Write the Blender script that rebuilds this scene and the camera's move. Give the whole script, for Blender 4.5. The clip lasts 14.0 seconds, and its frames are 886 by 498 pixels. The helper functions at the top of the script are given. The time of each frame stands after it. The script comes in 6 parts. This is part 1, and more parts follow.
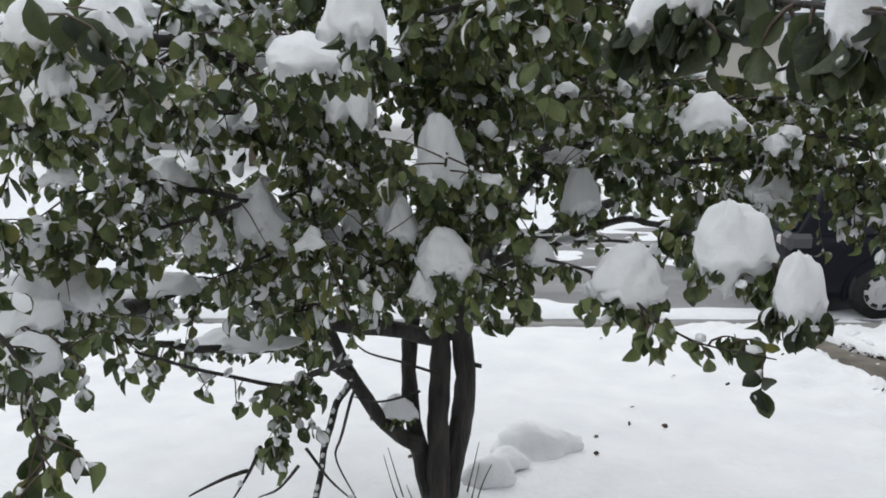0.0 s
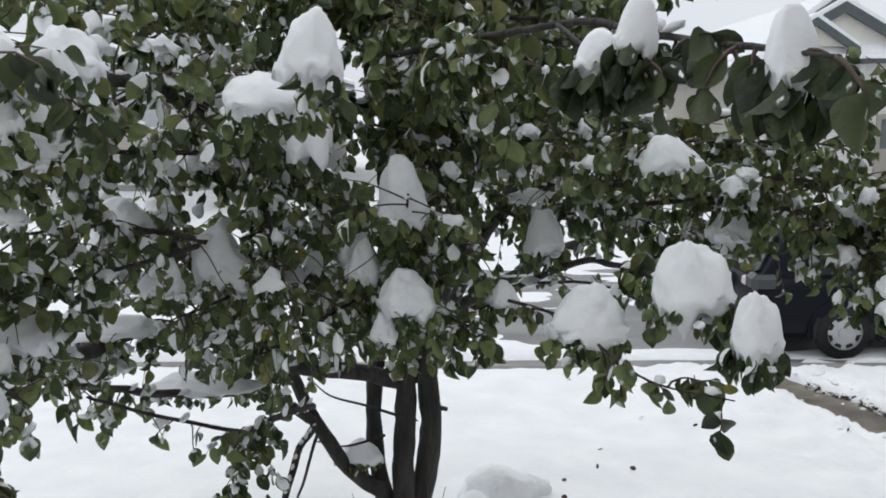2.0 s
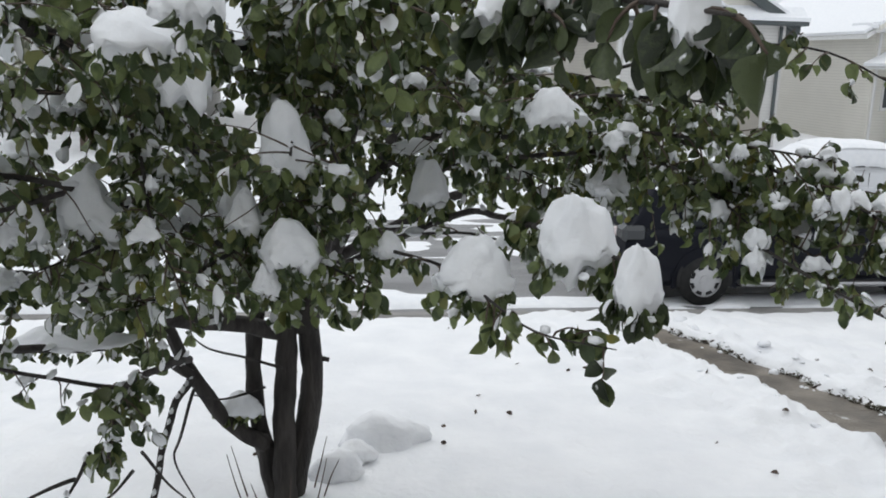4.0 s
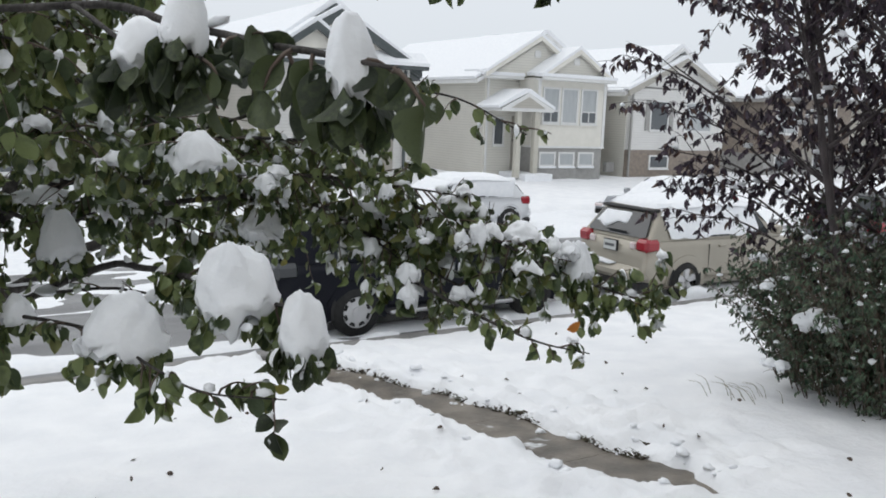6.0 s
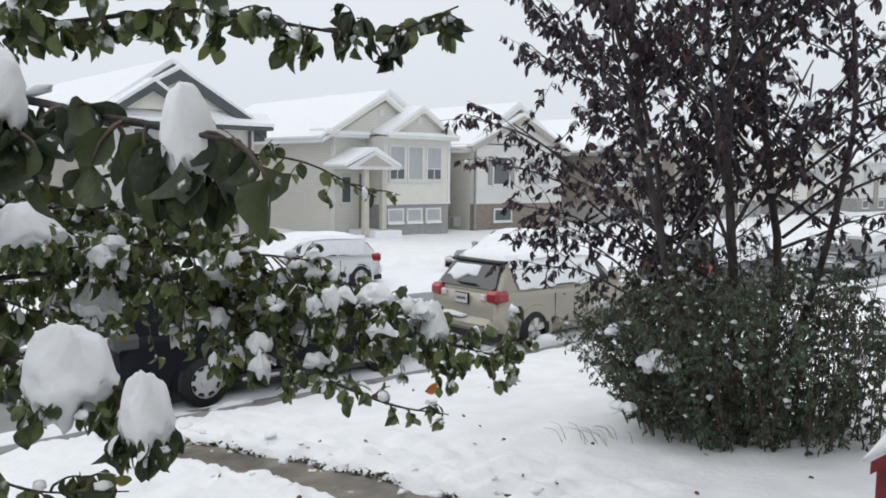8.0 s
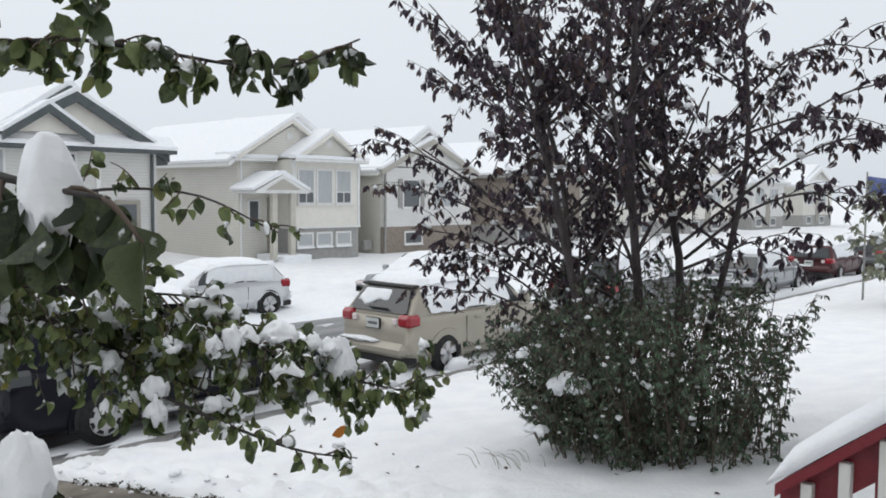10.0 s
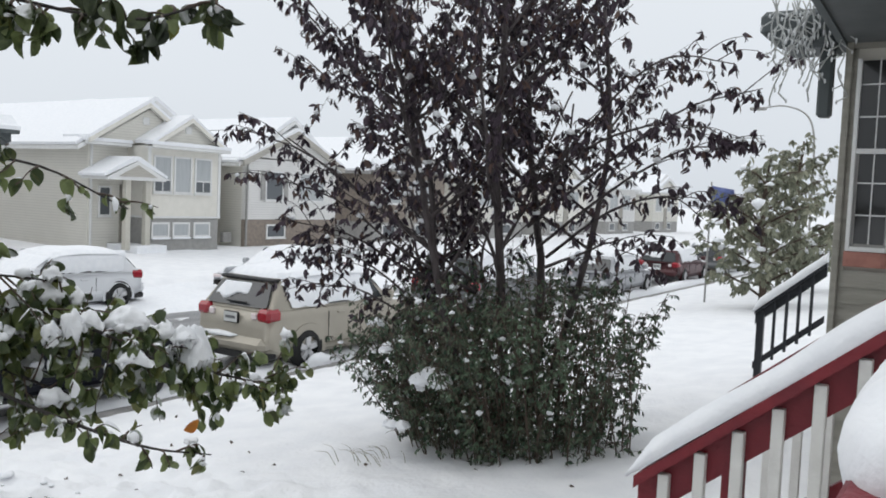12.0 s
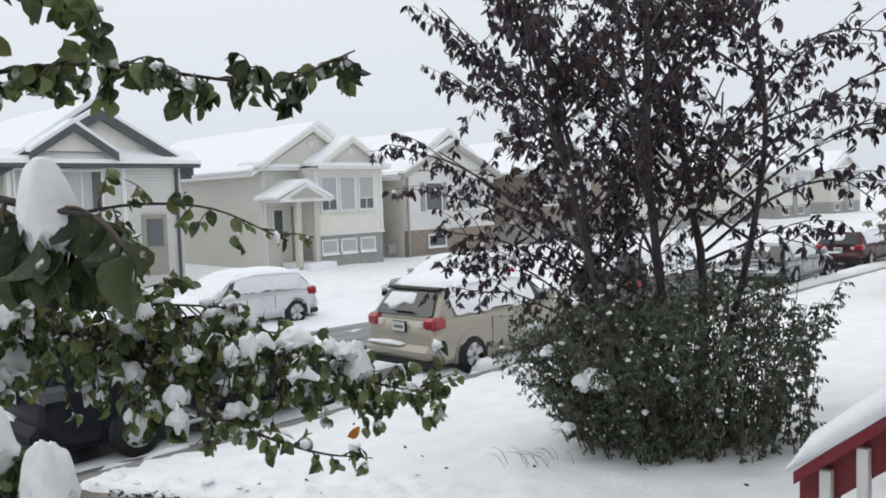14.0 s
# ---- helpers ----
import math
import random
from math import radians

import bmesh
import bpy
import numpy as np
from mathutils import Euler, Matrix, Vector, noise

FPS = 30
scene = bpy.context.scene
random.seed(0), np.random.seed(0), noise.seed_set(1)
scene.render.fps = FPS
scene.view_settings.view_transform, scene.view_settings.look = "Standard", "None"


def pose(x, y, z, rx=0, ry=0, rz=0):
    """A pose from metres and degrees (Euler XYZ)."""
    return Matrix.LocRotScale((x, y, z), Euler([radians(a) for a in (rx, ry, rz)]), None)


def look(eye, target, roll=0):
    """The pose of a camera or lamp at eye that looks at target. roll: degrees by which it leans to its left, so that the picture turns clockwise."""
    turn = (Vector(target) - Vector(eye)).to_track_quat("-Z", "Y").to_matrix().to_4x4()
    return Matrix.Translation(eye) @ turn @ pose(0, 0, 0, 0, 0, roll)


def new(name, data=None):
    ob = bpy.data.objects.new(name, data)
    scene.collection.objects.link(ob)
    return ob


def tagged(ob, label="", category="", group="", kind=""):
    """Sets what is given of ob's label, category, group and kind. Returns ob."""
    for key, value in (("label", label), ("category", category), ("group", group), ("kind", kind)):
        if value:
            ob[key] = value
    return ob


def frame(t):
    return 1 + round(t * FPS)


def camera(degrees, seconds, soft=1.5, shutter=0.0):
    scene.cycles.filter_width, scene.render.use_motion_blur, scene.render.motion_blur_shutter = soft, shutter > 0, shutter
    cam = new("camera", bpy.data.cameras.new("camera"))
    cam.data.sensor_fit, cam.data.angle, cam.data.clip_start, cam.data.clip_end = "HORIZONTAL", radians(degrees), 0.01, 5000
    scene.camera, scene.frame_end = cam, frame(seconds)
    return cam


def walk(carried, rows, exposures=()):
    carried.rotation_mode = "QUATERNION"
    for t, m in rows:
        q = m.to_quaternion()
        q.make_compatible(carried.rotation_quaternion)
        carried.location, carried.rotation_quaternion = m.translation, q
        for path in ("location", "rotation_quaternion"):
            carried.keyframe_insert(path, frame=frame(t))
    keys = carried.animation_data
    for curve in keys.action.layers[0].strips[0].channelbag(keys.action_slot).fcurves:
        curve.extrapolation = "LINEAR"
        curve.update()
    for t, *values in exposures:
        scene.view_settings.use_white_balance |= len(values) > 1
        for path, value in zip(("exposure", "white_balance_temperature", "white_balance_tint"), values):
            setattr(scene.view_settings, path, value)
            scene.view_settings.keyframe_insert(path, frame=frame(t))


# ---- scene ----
cam = camera(55.7, 14.0, 1.8)
PATH = [
    (0, (-0.004, -0.119, 3.152), (-0.111, 1.834, 2.733), -0.6),
    (0.5, (0.0, -0.126, 3.164), (-0.088, 1.832, 2.765), -0.7),
    (1, (-0.002, -0.143, 3.157), (-0.077, 1.832, 2.856), -0.8),
    (1.5, (0.015, -0.123, 3.156), (-0.034, 1.859, 2.892), -0.5),
    (2, (0.026, -0.098, 3.147), (-0.011, 1.875, 2.825), -0.3),
    (2.2, (0.021, -0.092, 3.143), (-0.008, 1.876, 2.79), -0.2),
    (4.5, (-0.014, -0.064, 3.152), (0.462, 1.829, 2.712), 1.9),
    (5, (-0.035, -0.057, 3.163), (0.711, 1.753, 2.754), 1.8),
    (5.5, (-0.023, -0.037, 3.15), (0.881, 1.708, 2.782), 2.0),
    (6, (-0.004, -0.011, 3.158), (1.022, 1.675, 2.835), 2.1),
    (6.5, (0.003, 0.0, 3.161), (1.115, 1.639, 2.887), 2.0),
    (7, (0.001, 0.005, 3.166), (1.186, 1.599, 2.934), 1.7),
    (7.5, (0.005, 0.009, 3.163), (1.25, 1.561, 2.961), 1.0),
    (8, (0.012, 0.015, 3.172), (1.329, 1.509, 2.992), 0.8),
    (10.3, (0.09, 0.072, 3.205), (1.589, 1.392, 3.089), 0.6),
    (10.5, (0.115, 0.092, 3.186), (1.637, 1.385, 3.075), 0.8),
    (11, (0.096, 0.065, 3.183), (1.704, 1.249, 3.061), 1.0),
    (11.5, (0.139, 0.114, 3.184), (1.817, 1.194, 3.048), 2.1),
    (12, (0.129, 0.13, 3.166), (1.799, 1.223, 3.042), 2.5),
    (12.5, (0.107, 0.086, 3.176), (1.727, 1.253, 3.054), 0.9),
    (13, (0.111, 0.049, 3.202), (1.664, 1.304, 3.074), -1.3),
    (13.5, (0.1, 0.026, 3.209), (1.61, 1.332, 3.081), -1.4),
    (14, (0.066, -0.018, 3.206), (1.495, 1.376, 3.086), -2.0),
]
walk(cam, [(t, look(eye, target, roll)) for t, eye, target, roll in PATH])
SKY, SUN, DUST = 1.2, 0.45, 0.06

# ---- sky and light: a bright overcast, lighter overhead ----
world = bpy.data.worlds.new("overcast")
scene.world = world
world.use_nodes = True
wn, wl = world.node_tree.nodes, world.node_tree.links
wn.clear()
w_out = wn.new("ShaderNodeOutputWorld")
w_bg = wn.new("ShaderNodeBackground")
w_sky = wn.new("ShaderNodeTexSky")
w_sky.sky_type = "NISHITA"
w_sky.sun_disc = False
w_sky.sun_elevation = radians(38)
w_sky.sun_rotation = radians(200)
w_hs = wn.new("ShaderNodeHueSaturation")
w_hs.inputs["Saturation"].default_value = 0.15
w_hs.inputs["Value"].default_value = 0.09
w_tc = wn.new("ShaderNodeTexCoord")
w_sep = wn.new("ShaderNodeSeparateXYZ")
w_ramp = wn.new("ShaderNodeValToRGB")
w_ramp.color_ramp.elements[0].position = 0.0
w_ramp.color_ramp.elements[0].color = (0.577, 0.62, 0.672, 1)
w_ramp.color_ramp.elements[1].position = 1.0
w_ramp.color_ramp.elements[1].color = (0.965, 1.0, 1.03, 1)
w_cl = wn.new("ShaderNodeTexNoise")
w_cl.inputs["Scale"].default_value = 2.2
w_mul = wn.new("ShaderNodeMapRange")
w_mul.inputs[3].default_value = 0.96
w_mul.inputs[4].default_value = 1.05
w_gain = wn.new("ShaderNodeVectorMath")
w_gain.operation = "SCALE"
w_mix = wn.new("ShaderNodeMixRGB")
w_mix.inputs[0].default_value = 0.9
wl.new(w_tc.outputs["Generated"], w_sep.inputs[0])
wl.new(w_sep.outputs["Z"], w_ramp.inputs[0])
wl.new(w_tc.outputs["Generated"], w_cl.inputs["Vector"])
wl.new(w_cl.outputs[0], w_mul.inputs[0])
wl.new(w_ramp.outputs[0], w_gain.inputs[0])
wl.new(w_mul.outputs[0], w_gain.inputs["Scale"])
wl.new(w_sky.outputs[0], w_hs.inputs["Color"])
wl.new(w_hs.outputs[0], w_mix.inputs[1])
wl.new(w_gain.outputs[0], w_mix.inputs[2])
wl.new(w_mix.outputs[0], w_bg.inputs["Color"])
w_bg.inputs["Strength"].default_value = SKY
wl.new(w_bg.outputs[0], w_out.inputs[0])

sun_data = bpy.data.lights.new("sun", "SUN")
sun_data.energy = SUN
sun_data.angle = radians(40)
sun_data.color = (1.0, 0.98, 0.95)
sun = new("sun", sun_data)
sun.matrix_world = pose(0, 0, 20, 40, 0, -160)


# ---- materials ----
def material(name, colour, colour2=None, rough=0.8, scale=6.0, bump=0.0, bump_scale=40.0, metal=0.0, island=0.0, obj=0.0, translucent=0.0, spec=0.3, sss=0.0, stretch=(1, 1, 1)):
    m = bpy.data.materials.new(name)
    m.use_nodes = True
    n, l = m.node_tree.nodes, m.node_tree.links
    b = n["Principled BSDF"]
    b.inputs["Roughness"].default_value = rough
    b.inputs["Metallic"].default_value = metal
    b.inputs["Specular IOR Level"].default_value = spec
    if sss:
        b.inputs["Subsurface Weight"].default_value = sss
        b.inputs["Subsurface Radius"].default_value = (0.03, 0.035, 0.04)
    tc = n.new("ShaderNodeTexCoord")
    mp = n.new("ShaderNodeMapping")
    mp.inputs["Scale"].default_value = stretch
    l.new(tc.outputs["Object"], mp.inputs[0])
    n1 = n.new("ShaderNodeTexNoise")
    n1.inputs["Scale"].default_value = scale
    n1.inputs["Detail"].default_value = 5
    l.new(mp.outputs[0], n1.inputs["Vector"])
    ramp = n.new("ShaderNodeValToRGB")
    ramp.color_ramp.elements[0].position, ramp.color_ramp.elements[1].position = 0.32, 0.68
    ramp.color_ramp.elements[0].color = (*colour, 1)
    ramp.color_ramp.elements[1].color = (*(colour2 or [c * 0.85 for c in colour]), 1)
    fac = n1.outputs[0]
    if island or obj:
        src = n.new("ShaderNodeNewGeometry").outputs["Random Per Island"] if island else n.new("ShaderNodeObjectInfo").outputs["Random"]
        mx = n.new("ShaderNodeMath")
        mx.operation = "MULTIPLY_ADD"
        l.new(src, mx.inputs[0])
        mx.inputs[1].default_value = island or obj
        ad = n.new("ShaderNodeMath")
        ad.operation = "SUBTRACT"
        l.new(n1.outputs[0], ad.inputs[0])
        ad.inputs[1].default_value = (island or obj) / 2
        l.new(ad.outputs[0], mx.inputs[2])
        fac = mx.outputs[0]
    l.new(fac, ramp.inputs[0])
    l.new(ramp.outputs[0], b.inputs["Base Color"])
    if bump:
        n2 = n.new("ShaderNodeTexNoise")
        n2.inputs["Scale"].default_value = bump_scale
        n2.inputs["Detail"].default_value = 6
        l.new(mp.outputs[0], n2.inputs["Vector"])
        bp = n.new("ShaderNodeBump")
        bp.inputs["Strength"].default_value = min(1.0, bump)
        bp.inputs["Distance"].default_value = 0.02
        l.new(n2.outputs[0], bp.inputs["Height"])
        l.new(bp.outputs[0], b.inputs["Normal"])
    if translucent:
        tr = n.new("ShaderNodeBsdfTranslucent")
        l.new(ramp.outputs[0], tr.inputs[0])
        ms = n.new("ShaderNodeMixShader")
        ms.inputs[0].default_value = translucent
        l.new(b.outputs[0], ms.inputs[1])
        l.new(tr.outputs[0], ms.inputs[2])
        l.new(ms.outputs[0], n["Material Output"].inputs[0])
    return m


def lap_siding(name, colour, colour2, lap=0.11):
    """Lap siding for walls that stay far off: a saw-tooth relief every lap metres, its shadow lines painted in."""
    m = material(name, colour, colour2, 0.6, 1.2)
    n, l = m.node_tree.nodes, m.node_tree.links
    b = n["Principled BSDF"]
    tc = n.new("ShaderNodeTexCoord")
    wv = n.new("ShaderNodeTexWave")
    wv.wave_type, wv.bands_direction, wv.wave_profile = "BANDS", "Z", "SAW"
    wv.inputs["Scale"].default_value = 0.314 / lap
    l.new(tc.outputs["Object"], wv.inputs["Vector"])
    bp = n.new("ShaderNodeBump")
    bp.inputs["Strength"].default_value = 1.0
    bp.inputs["Distance"].default_value = 0.03
    l.new(wv.outputs[0], bp.inputs["Height"])
    l.new(bp.outputs[0], b.inputs["Normal"])
    # the shadow line under each lap, darkened in the base colour
    jr = n.new("ShaderNodeValToRGB")
    jr.color_ramp.elements[0].position, jr.color_ramp.elements[0].color = 0.0, (0.55, 0.55, 0.55, 1)
    jr.color_ramp.elements[1].position, jr.color_ramp.elements[1].color = 0.22, (1, 1, 1, 1)
    mul = n.new("ShaderNodeMixRGB")
    mul.blend_type = "MULTIPLY"
    mul.inputs[0].default_value = 0.55
    src = b.inputs["Base Color"].links[0].from_socket
    l.new(wv.outputs[0], jr.inputs[0])
    l.new(src, mul.inputs[1])
    l.new(jr.outputs[0], mul.inputs[2])
    l.new(mul.outputs[0], b.inputs["Base Color"])
    return m


def frosted(m, amount, scale):
    """Wet snow sticking to a leaf in small patches."""
    n, l = m.node_tree.nodes, m.node_tree.links
    b = n["Principled BSDF"]
    tc = n.new("ShaderNodeTexCoord")
    nz = n.new("ShaderNodeTexNoise")
    nz.inputs["Scale"].default_value = scale
    nz.inputs["Detail"].default_value = 4
    rp = n.new("ShaderNodeValToRGB")
    rp.color_ramp.elements[0].position, rp.color_ramp.elements[1].position = amount, amount + 0.05
    mx = n.new("ShaderNodeMixRGB")
    src = b.inputs["Base Color"].links[0].from_socket
    l.new(tc.outputs["Object"], nz.inputs["Vector"])
    l.new(nz.outputs[0], rp.inputs[0])
    l.new(rp.outputs[0], mx.inputs[0])
    l.new(src, mx.inputs[1])
    mx.inputs[2].default_value = (0.78, 0.80, 0.82, 1)
    l.new(mx.outputs[0], b.inputs["Base Color"])
    return m


M_SNOW = material("snow", (0.86, 0.87, 0.89), (0.80, 0.815, 0.845), 0.75, 9, 0.2, 60, spec=0.25)
M_SNOWG = material("snow_ground", (0.87, 0.875, 0.89), (0.79, 0.80, 0.825), 0.8, 2.2, 0.8, 16, spec=0.2)
M_SLUSH = material("slush", (0.55, 0.55, 0.55), (0.30, 0.29, 0.28), 0.55, 1.3, 0.6, 18)
M_ROAD = material("wet_asphalt", (0.13, 0.13, 0.135), (0.27, 0.27, 0.275), 0.42, 0.9, 0.4, 40, stretch=(0.25, 1.6, 1))
M_SOIL = material("wet_soil", (0.035, 0.028, 0.022), (0.07, 0.055, 0.042), 0.7, 20, 0.4, 80)
M_LAWN = material("wet_grass", (0.05, 0.055, 0.028), (0.10, 0.095, 0.05), 0.6, 20, 0.2, 60, island=0.6)
M_WALK = material("wet_concrete", (0.225, 0.195, 0.16), (0.085, 0.073, 0.06), 0.45, 3.2, 0.5, 45)
frosted(M_WALK, 0.65, 2.6)
M_KERB = material("kerb_concrete", (0.30, 0.29, 0.28), (0.2, 0.195, 0.19), 0.7, 3, 0.4, 60)
M_BARK = material("apple_bark", (0.021, 0.019, 0.018), (0.065, 0.058, 0.054), 0.8, 14, 1.0, 45, stretch=(1, 1, 0.25))
M_BARK2 = material("cherry_bark", (0.04, 0.032, 0.034), (0.10, 0.085, 0.085), 0.75, 14, 0.8, 45, stretch=(1, 1, 0.25))
M_TWIG = material("twig", (0.07, 0.05, 0.04), (0.12, 0.09, 0.07), 0.7, 20)
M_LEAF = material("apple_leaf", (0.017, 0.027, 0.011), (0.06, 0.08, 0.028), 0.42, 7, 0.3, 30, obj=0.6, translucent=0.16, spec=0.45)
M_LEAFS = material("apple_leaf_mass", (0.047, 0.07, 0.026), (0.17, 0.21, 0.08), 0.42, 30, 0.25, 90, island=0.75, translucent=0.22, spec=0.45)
frosted(M_LEAFS, 0.60, 11.0)
frosted(M_LEAF, 0.66, 2.2)
M_LEAFOL = material("olive_leaf", (0.075, 0.09, 0.03), (0.185, 0.195, 0.07), 0.45, 30, 0.25, 90, island=0.75, translucent=0.22, spec=0.4)
M_LEAFY = material("yellow_leaf", (0.16, 0.19, 0.05), (0.24, 0.21, 0.05), 0.5, 30, 0.2, 90, translucent=0.2)
M_LEAFO = material("orange_leaf", (0.55, 0.22, 0.04), (0.42, 0.15, 0.03), 0.5, 30, 0.2, 90, translucent=0.2)
M_PURPLE = material("cherry_leaf", (0.027, 0.019, 0.029), (0.072, 0.05, 0.066), 0.5, 20, 0.2, 90, island=0.7, translucent=0.1, spec=0.35)
M_PURPLEB = material("cherry_leaf_rust", (0.07, 0.042, 0.04), (0.115, 0.072, 0.06), 0.5, 20, 0.2, 90, island=0.7, translucent=0.1)
M_BUSH = material("bush_leaf", (0.045, 0.085, 0.052), (0.135, 0.19, 0.12), 0.5, 20, 0.2, 90, island=0.6, translucent=0.1)
frosted(M_BUSH, 0.63, 9.0)
M_BUSHD = material("bush_leaf_dark", (0.045, 0.058, 0.042), (0.115, 0.125, 0.088), 0.55, 20, 0.2, 90, island=0.6)
# pale, low-contrast green: the haze over distant crowns is put into this colour
M_HAZELEAF = material("far_leaf_hazed", (0.17, 0.185, 0.135), (0.28, 0.28, 0.205), 0.6, 8, 0.2, 60, island=0.6, translucent=0.15)
M_SPRUCE = material("spruce", (0.13, 0.15, 0.20), (0.30, 0.32, 0.38), 0.7, 6, island=0.7)
M_YELLOWG = material("yellow_green_leaf", (0.10, 0.11, 0.035), (0.20, 0.19, 0.06), 0.6, 8, island=0.6, translucent=0.15)
M_DRYGRASS = material("dry_grass", (0.17, 0.16, 0.11), (0.27, 0.24, 0.17), 0.8, 20)
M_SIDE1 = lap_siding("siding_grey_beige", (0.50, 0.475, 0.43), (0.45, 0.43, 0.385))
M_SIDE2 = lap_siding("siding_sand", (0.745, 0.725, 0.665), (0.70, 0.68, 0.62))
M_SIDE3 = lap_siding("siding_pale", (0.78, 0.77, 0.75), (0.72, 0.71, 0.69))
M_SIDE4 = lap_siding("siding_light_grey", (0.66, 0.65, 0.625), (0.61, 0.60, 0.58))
M_SIDEW = material("stucco_cream", (0.76, 0.735, 0.675), (0.70, 0.68, 0.62), 0.85, 3, 0.5, 90)
M_STONE = material("foundation_grey", (0.36, 0.355, 0.34), (0.30, 0.295, 0.285), 0.85, 5, 0.5, 60)
M_BRICK = material("brick_band", (0.30, 0.25, 0.21), (0.22, 0.19, 0.165), 0.85, 7, 0.5, 60)
M_TRIM = material("white_trim", (0.74, 0.74, 0.73), (0.68, 0.68, 0.67), 0.5, 4)
M_DTRIM = material("dark_green_trim", (0.075, 0.088, 0.09), (0.10, 0.112, 0.115), 0.55, 4)
M_CREAM = material("cream_trim", (0.55, 0.53, 0.47), (0.5, 0.48, 0.42), 0.55, 4)
M_CURTAIN = material("curtain", (0.47, 0.49, 0.50), (0.39, 0.41, 0.42), 0.9, 5, stretch=(6, 6, 0.3))
M_DCURTAIN = material("dark_curtain", (0.10, 0.10, 0.105), (0.15, 0.15, 0.155), 0.9, 5, stretch=(6, 6, 0.3))
M_DOOR = material("door_grey", (0.33, 0.31, 0.27), (0.29, 0.27, 0.24), 0.5, 3)
M_DARK = material("dark_void", (0.02, 0.02, 0.022), (0.03, 0.03, 0.03), 0.6, 4)
M_RED = material("red_paint", (0.20, 0.018, 0.026), (0.145, 0.014, 0.022), 0.45, 7, 0.25, 50, spec=0.4)
M_WHITE = material("white_paint", (0.74, 0.73, 0.70), (0.64, 0.63, 0.60), 0.5, 9, 0.2, 50)
M_BLACK = material("black_paint", (0.02, 0.022, 0.027), (0.032, 0.034, 0.04), 0.45, 7)
M_BOARD = material("siding_board", (0.36, 0.345, 0.305), (0.28, 0.27, 0.235), 0.65, 5, 0.3, 30, stretch=(1, 0.4, 4), obj=0.25)
M_PEEL = material("peeling_red_panel", (0.42, 0.20, 0.16), (0.28, 0.12, 0.10), 0.7, 9, 0.5, 30)
M_SOFFIT = material("soffit", (0.10, 0.11, 0.112), (0.13, 0.138, 0.14), 0.6, 5)
M_CABLE = material("light_wire", (0.55, 0.56, 0.55), (0.42, 0.43, 0.42), 0.5, 30)
M_BULB = material("clear_bulb", (0.75, 0.77, 0.78), (0.65, 0.66, 0.67), 0.2, 30, spec=0.6)
M_TIRE = material("tyre", (0.018, 0.018, 0.018), (0.03, 0.03, 0.03), 0.85, 12, 0.3, 60)
M_RIM = material("silver_rim", (0.62, 0.62, 0.63), (0.52, 0.52, 0.53), 0.4, 8, metal=0.25)
M_BEIGE = material("beige_car_paint", (0.36, 0.33, 0.275), (0.32, 0.295, 0.245), 0.34, 2, metal=0.2, spec=0.5)
M_NAVY = material("black_car_paint", (0.008, 0.009, 0.014), (0.011, 0.012, 0.018), 0.45, 2, spec=0.13)
M_WCAR = material("white_car_paint", (0.72, 0.73, 0.75), (0.68, 0.69, 0.71), 0.3, 2, spec=0.5)
M_SILVER = material("silver_car_paint", (0.42, 0.43, 0.45), (0.38, 0.39, 0.41), 0.3, 2, metal=0.4)
M_REDCAR = material("red_car_paint", (0.085, 0.03, 0.033), (0.07, 0.026, 0.03), 0.3, 2)
M_GREYCAR = material("grey_car_paint", (0.12, 0.125, 0.13), (0.14, 0.145, 0.15), 0.3, 2)
M_TAIL = material("tail_lamp_red", (0.33, 0.014, 0.026), (0.26, 0.011, 0.02), 0.15, 20, spec=0.6)
M_CLEAR = material("lamp_clear", (0.62, 0.5, 0.5), (0.7, 0.66, 0.66), 0.15, 20, spec=0.6)
M_PLATE = material("number_plate", (0.62, 0.63, 0.62), (0.55, 0.56, 0.55), 0.5, 10)
M_CHROME = material("chrome_strip", (0.4, 0.4, 0.41), (0.3, 0.3, 0.31), 0.3, 8, metal=0.9)
M_FLAG = material("blue_tarp", (0.10, 0.13, 0.30), (0.13, 0.16, 0.34), 0.7, 5)


def glass_material(name, tint):
    m = bpy.data.materials.new(name)
    m.use_nodes = True
    b = m.node_tree.nodes["Principled BSDF"]
    b.inputs["Base Color"].default_value = (*tint, 1)
    b.inputs["Roughness"].default_value = 0.06
    b.inputs["Specular IOR Level"].default_value = 0.6
    b.inputs["Transmission Weight"].default_value = 0.0
    return m


M_GLASS = glass_material("window_glass", (0.10, 0.11, 0.12))
# darker copy of the glass: the roof overhang's shade is in the tint
M_SHADEGLASS = glass_material("shaded_window_glass", (0.022, 0.022, 0.022))
M_CARGLASS = glass_material("car_glass", (0.03, 0.034, 0.038))


# ---- mesh helpers ----
def part(name, bm, mat, parent=None, label="", smooth=False):
    me = bpy.data.meshes.new(name)
    bm.normal_update()
    bm.to_mesh(me)
    bm.free()
    me.materials.append(mat)
    if smooth:
        me.polygons.foreach_set("use_smooth", [True] * len(me.polygons))
    ob = new(name, me)
    if parent:
        ob.parent = parent
    if label:
        ob["label"] = label
    return ob


def raw(name, verts, faces, mat, parent=None, smooth=False):
    me = bpy.data.meshes.new(name)
    me.from_pydata([tuple(v) for v in verts], [], faces)
    me.materials.append(mat)
    if smooth:
        me.polygons.foreach_set("use_smooth", [True] * len(me.polygons))
    ob = new(name, me)
    if parent:
        ob.parent = parent
    return ob


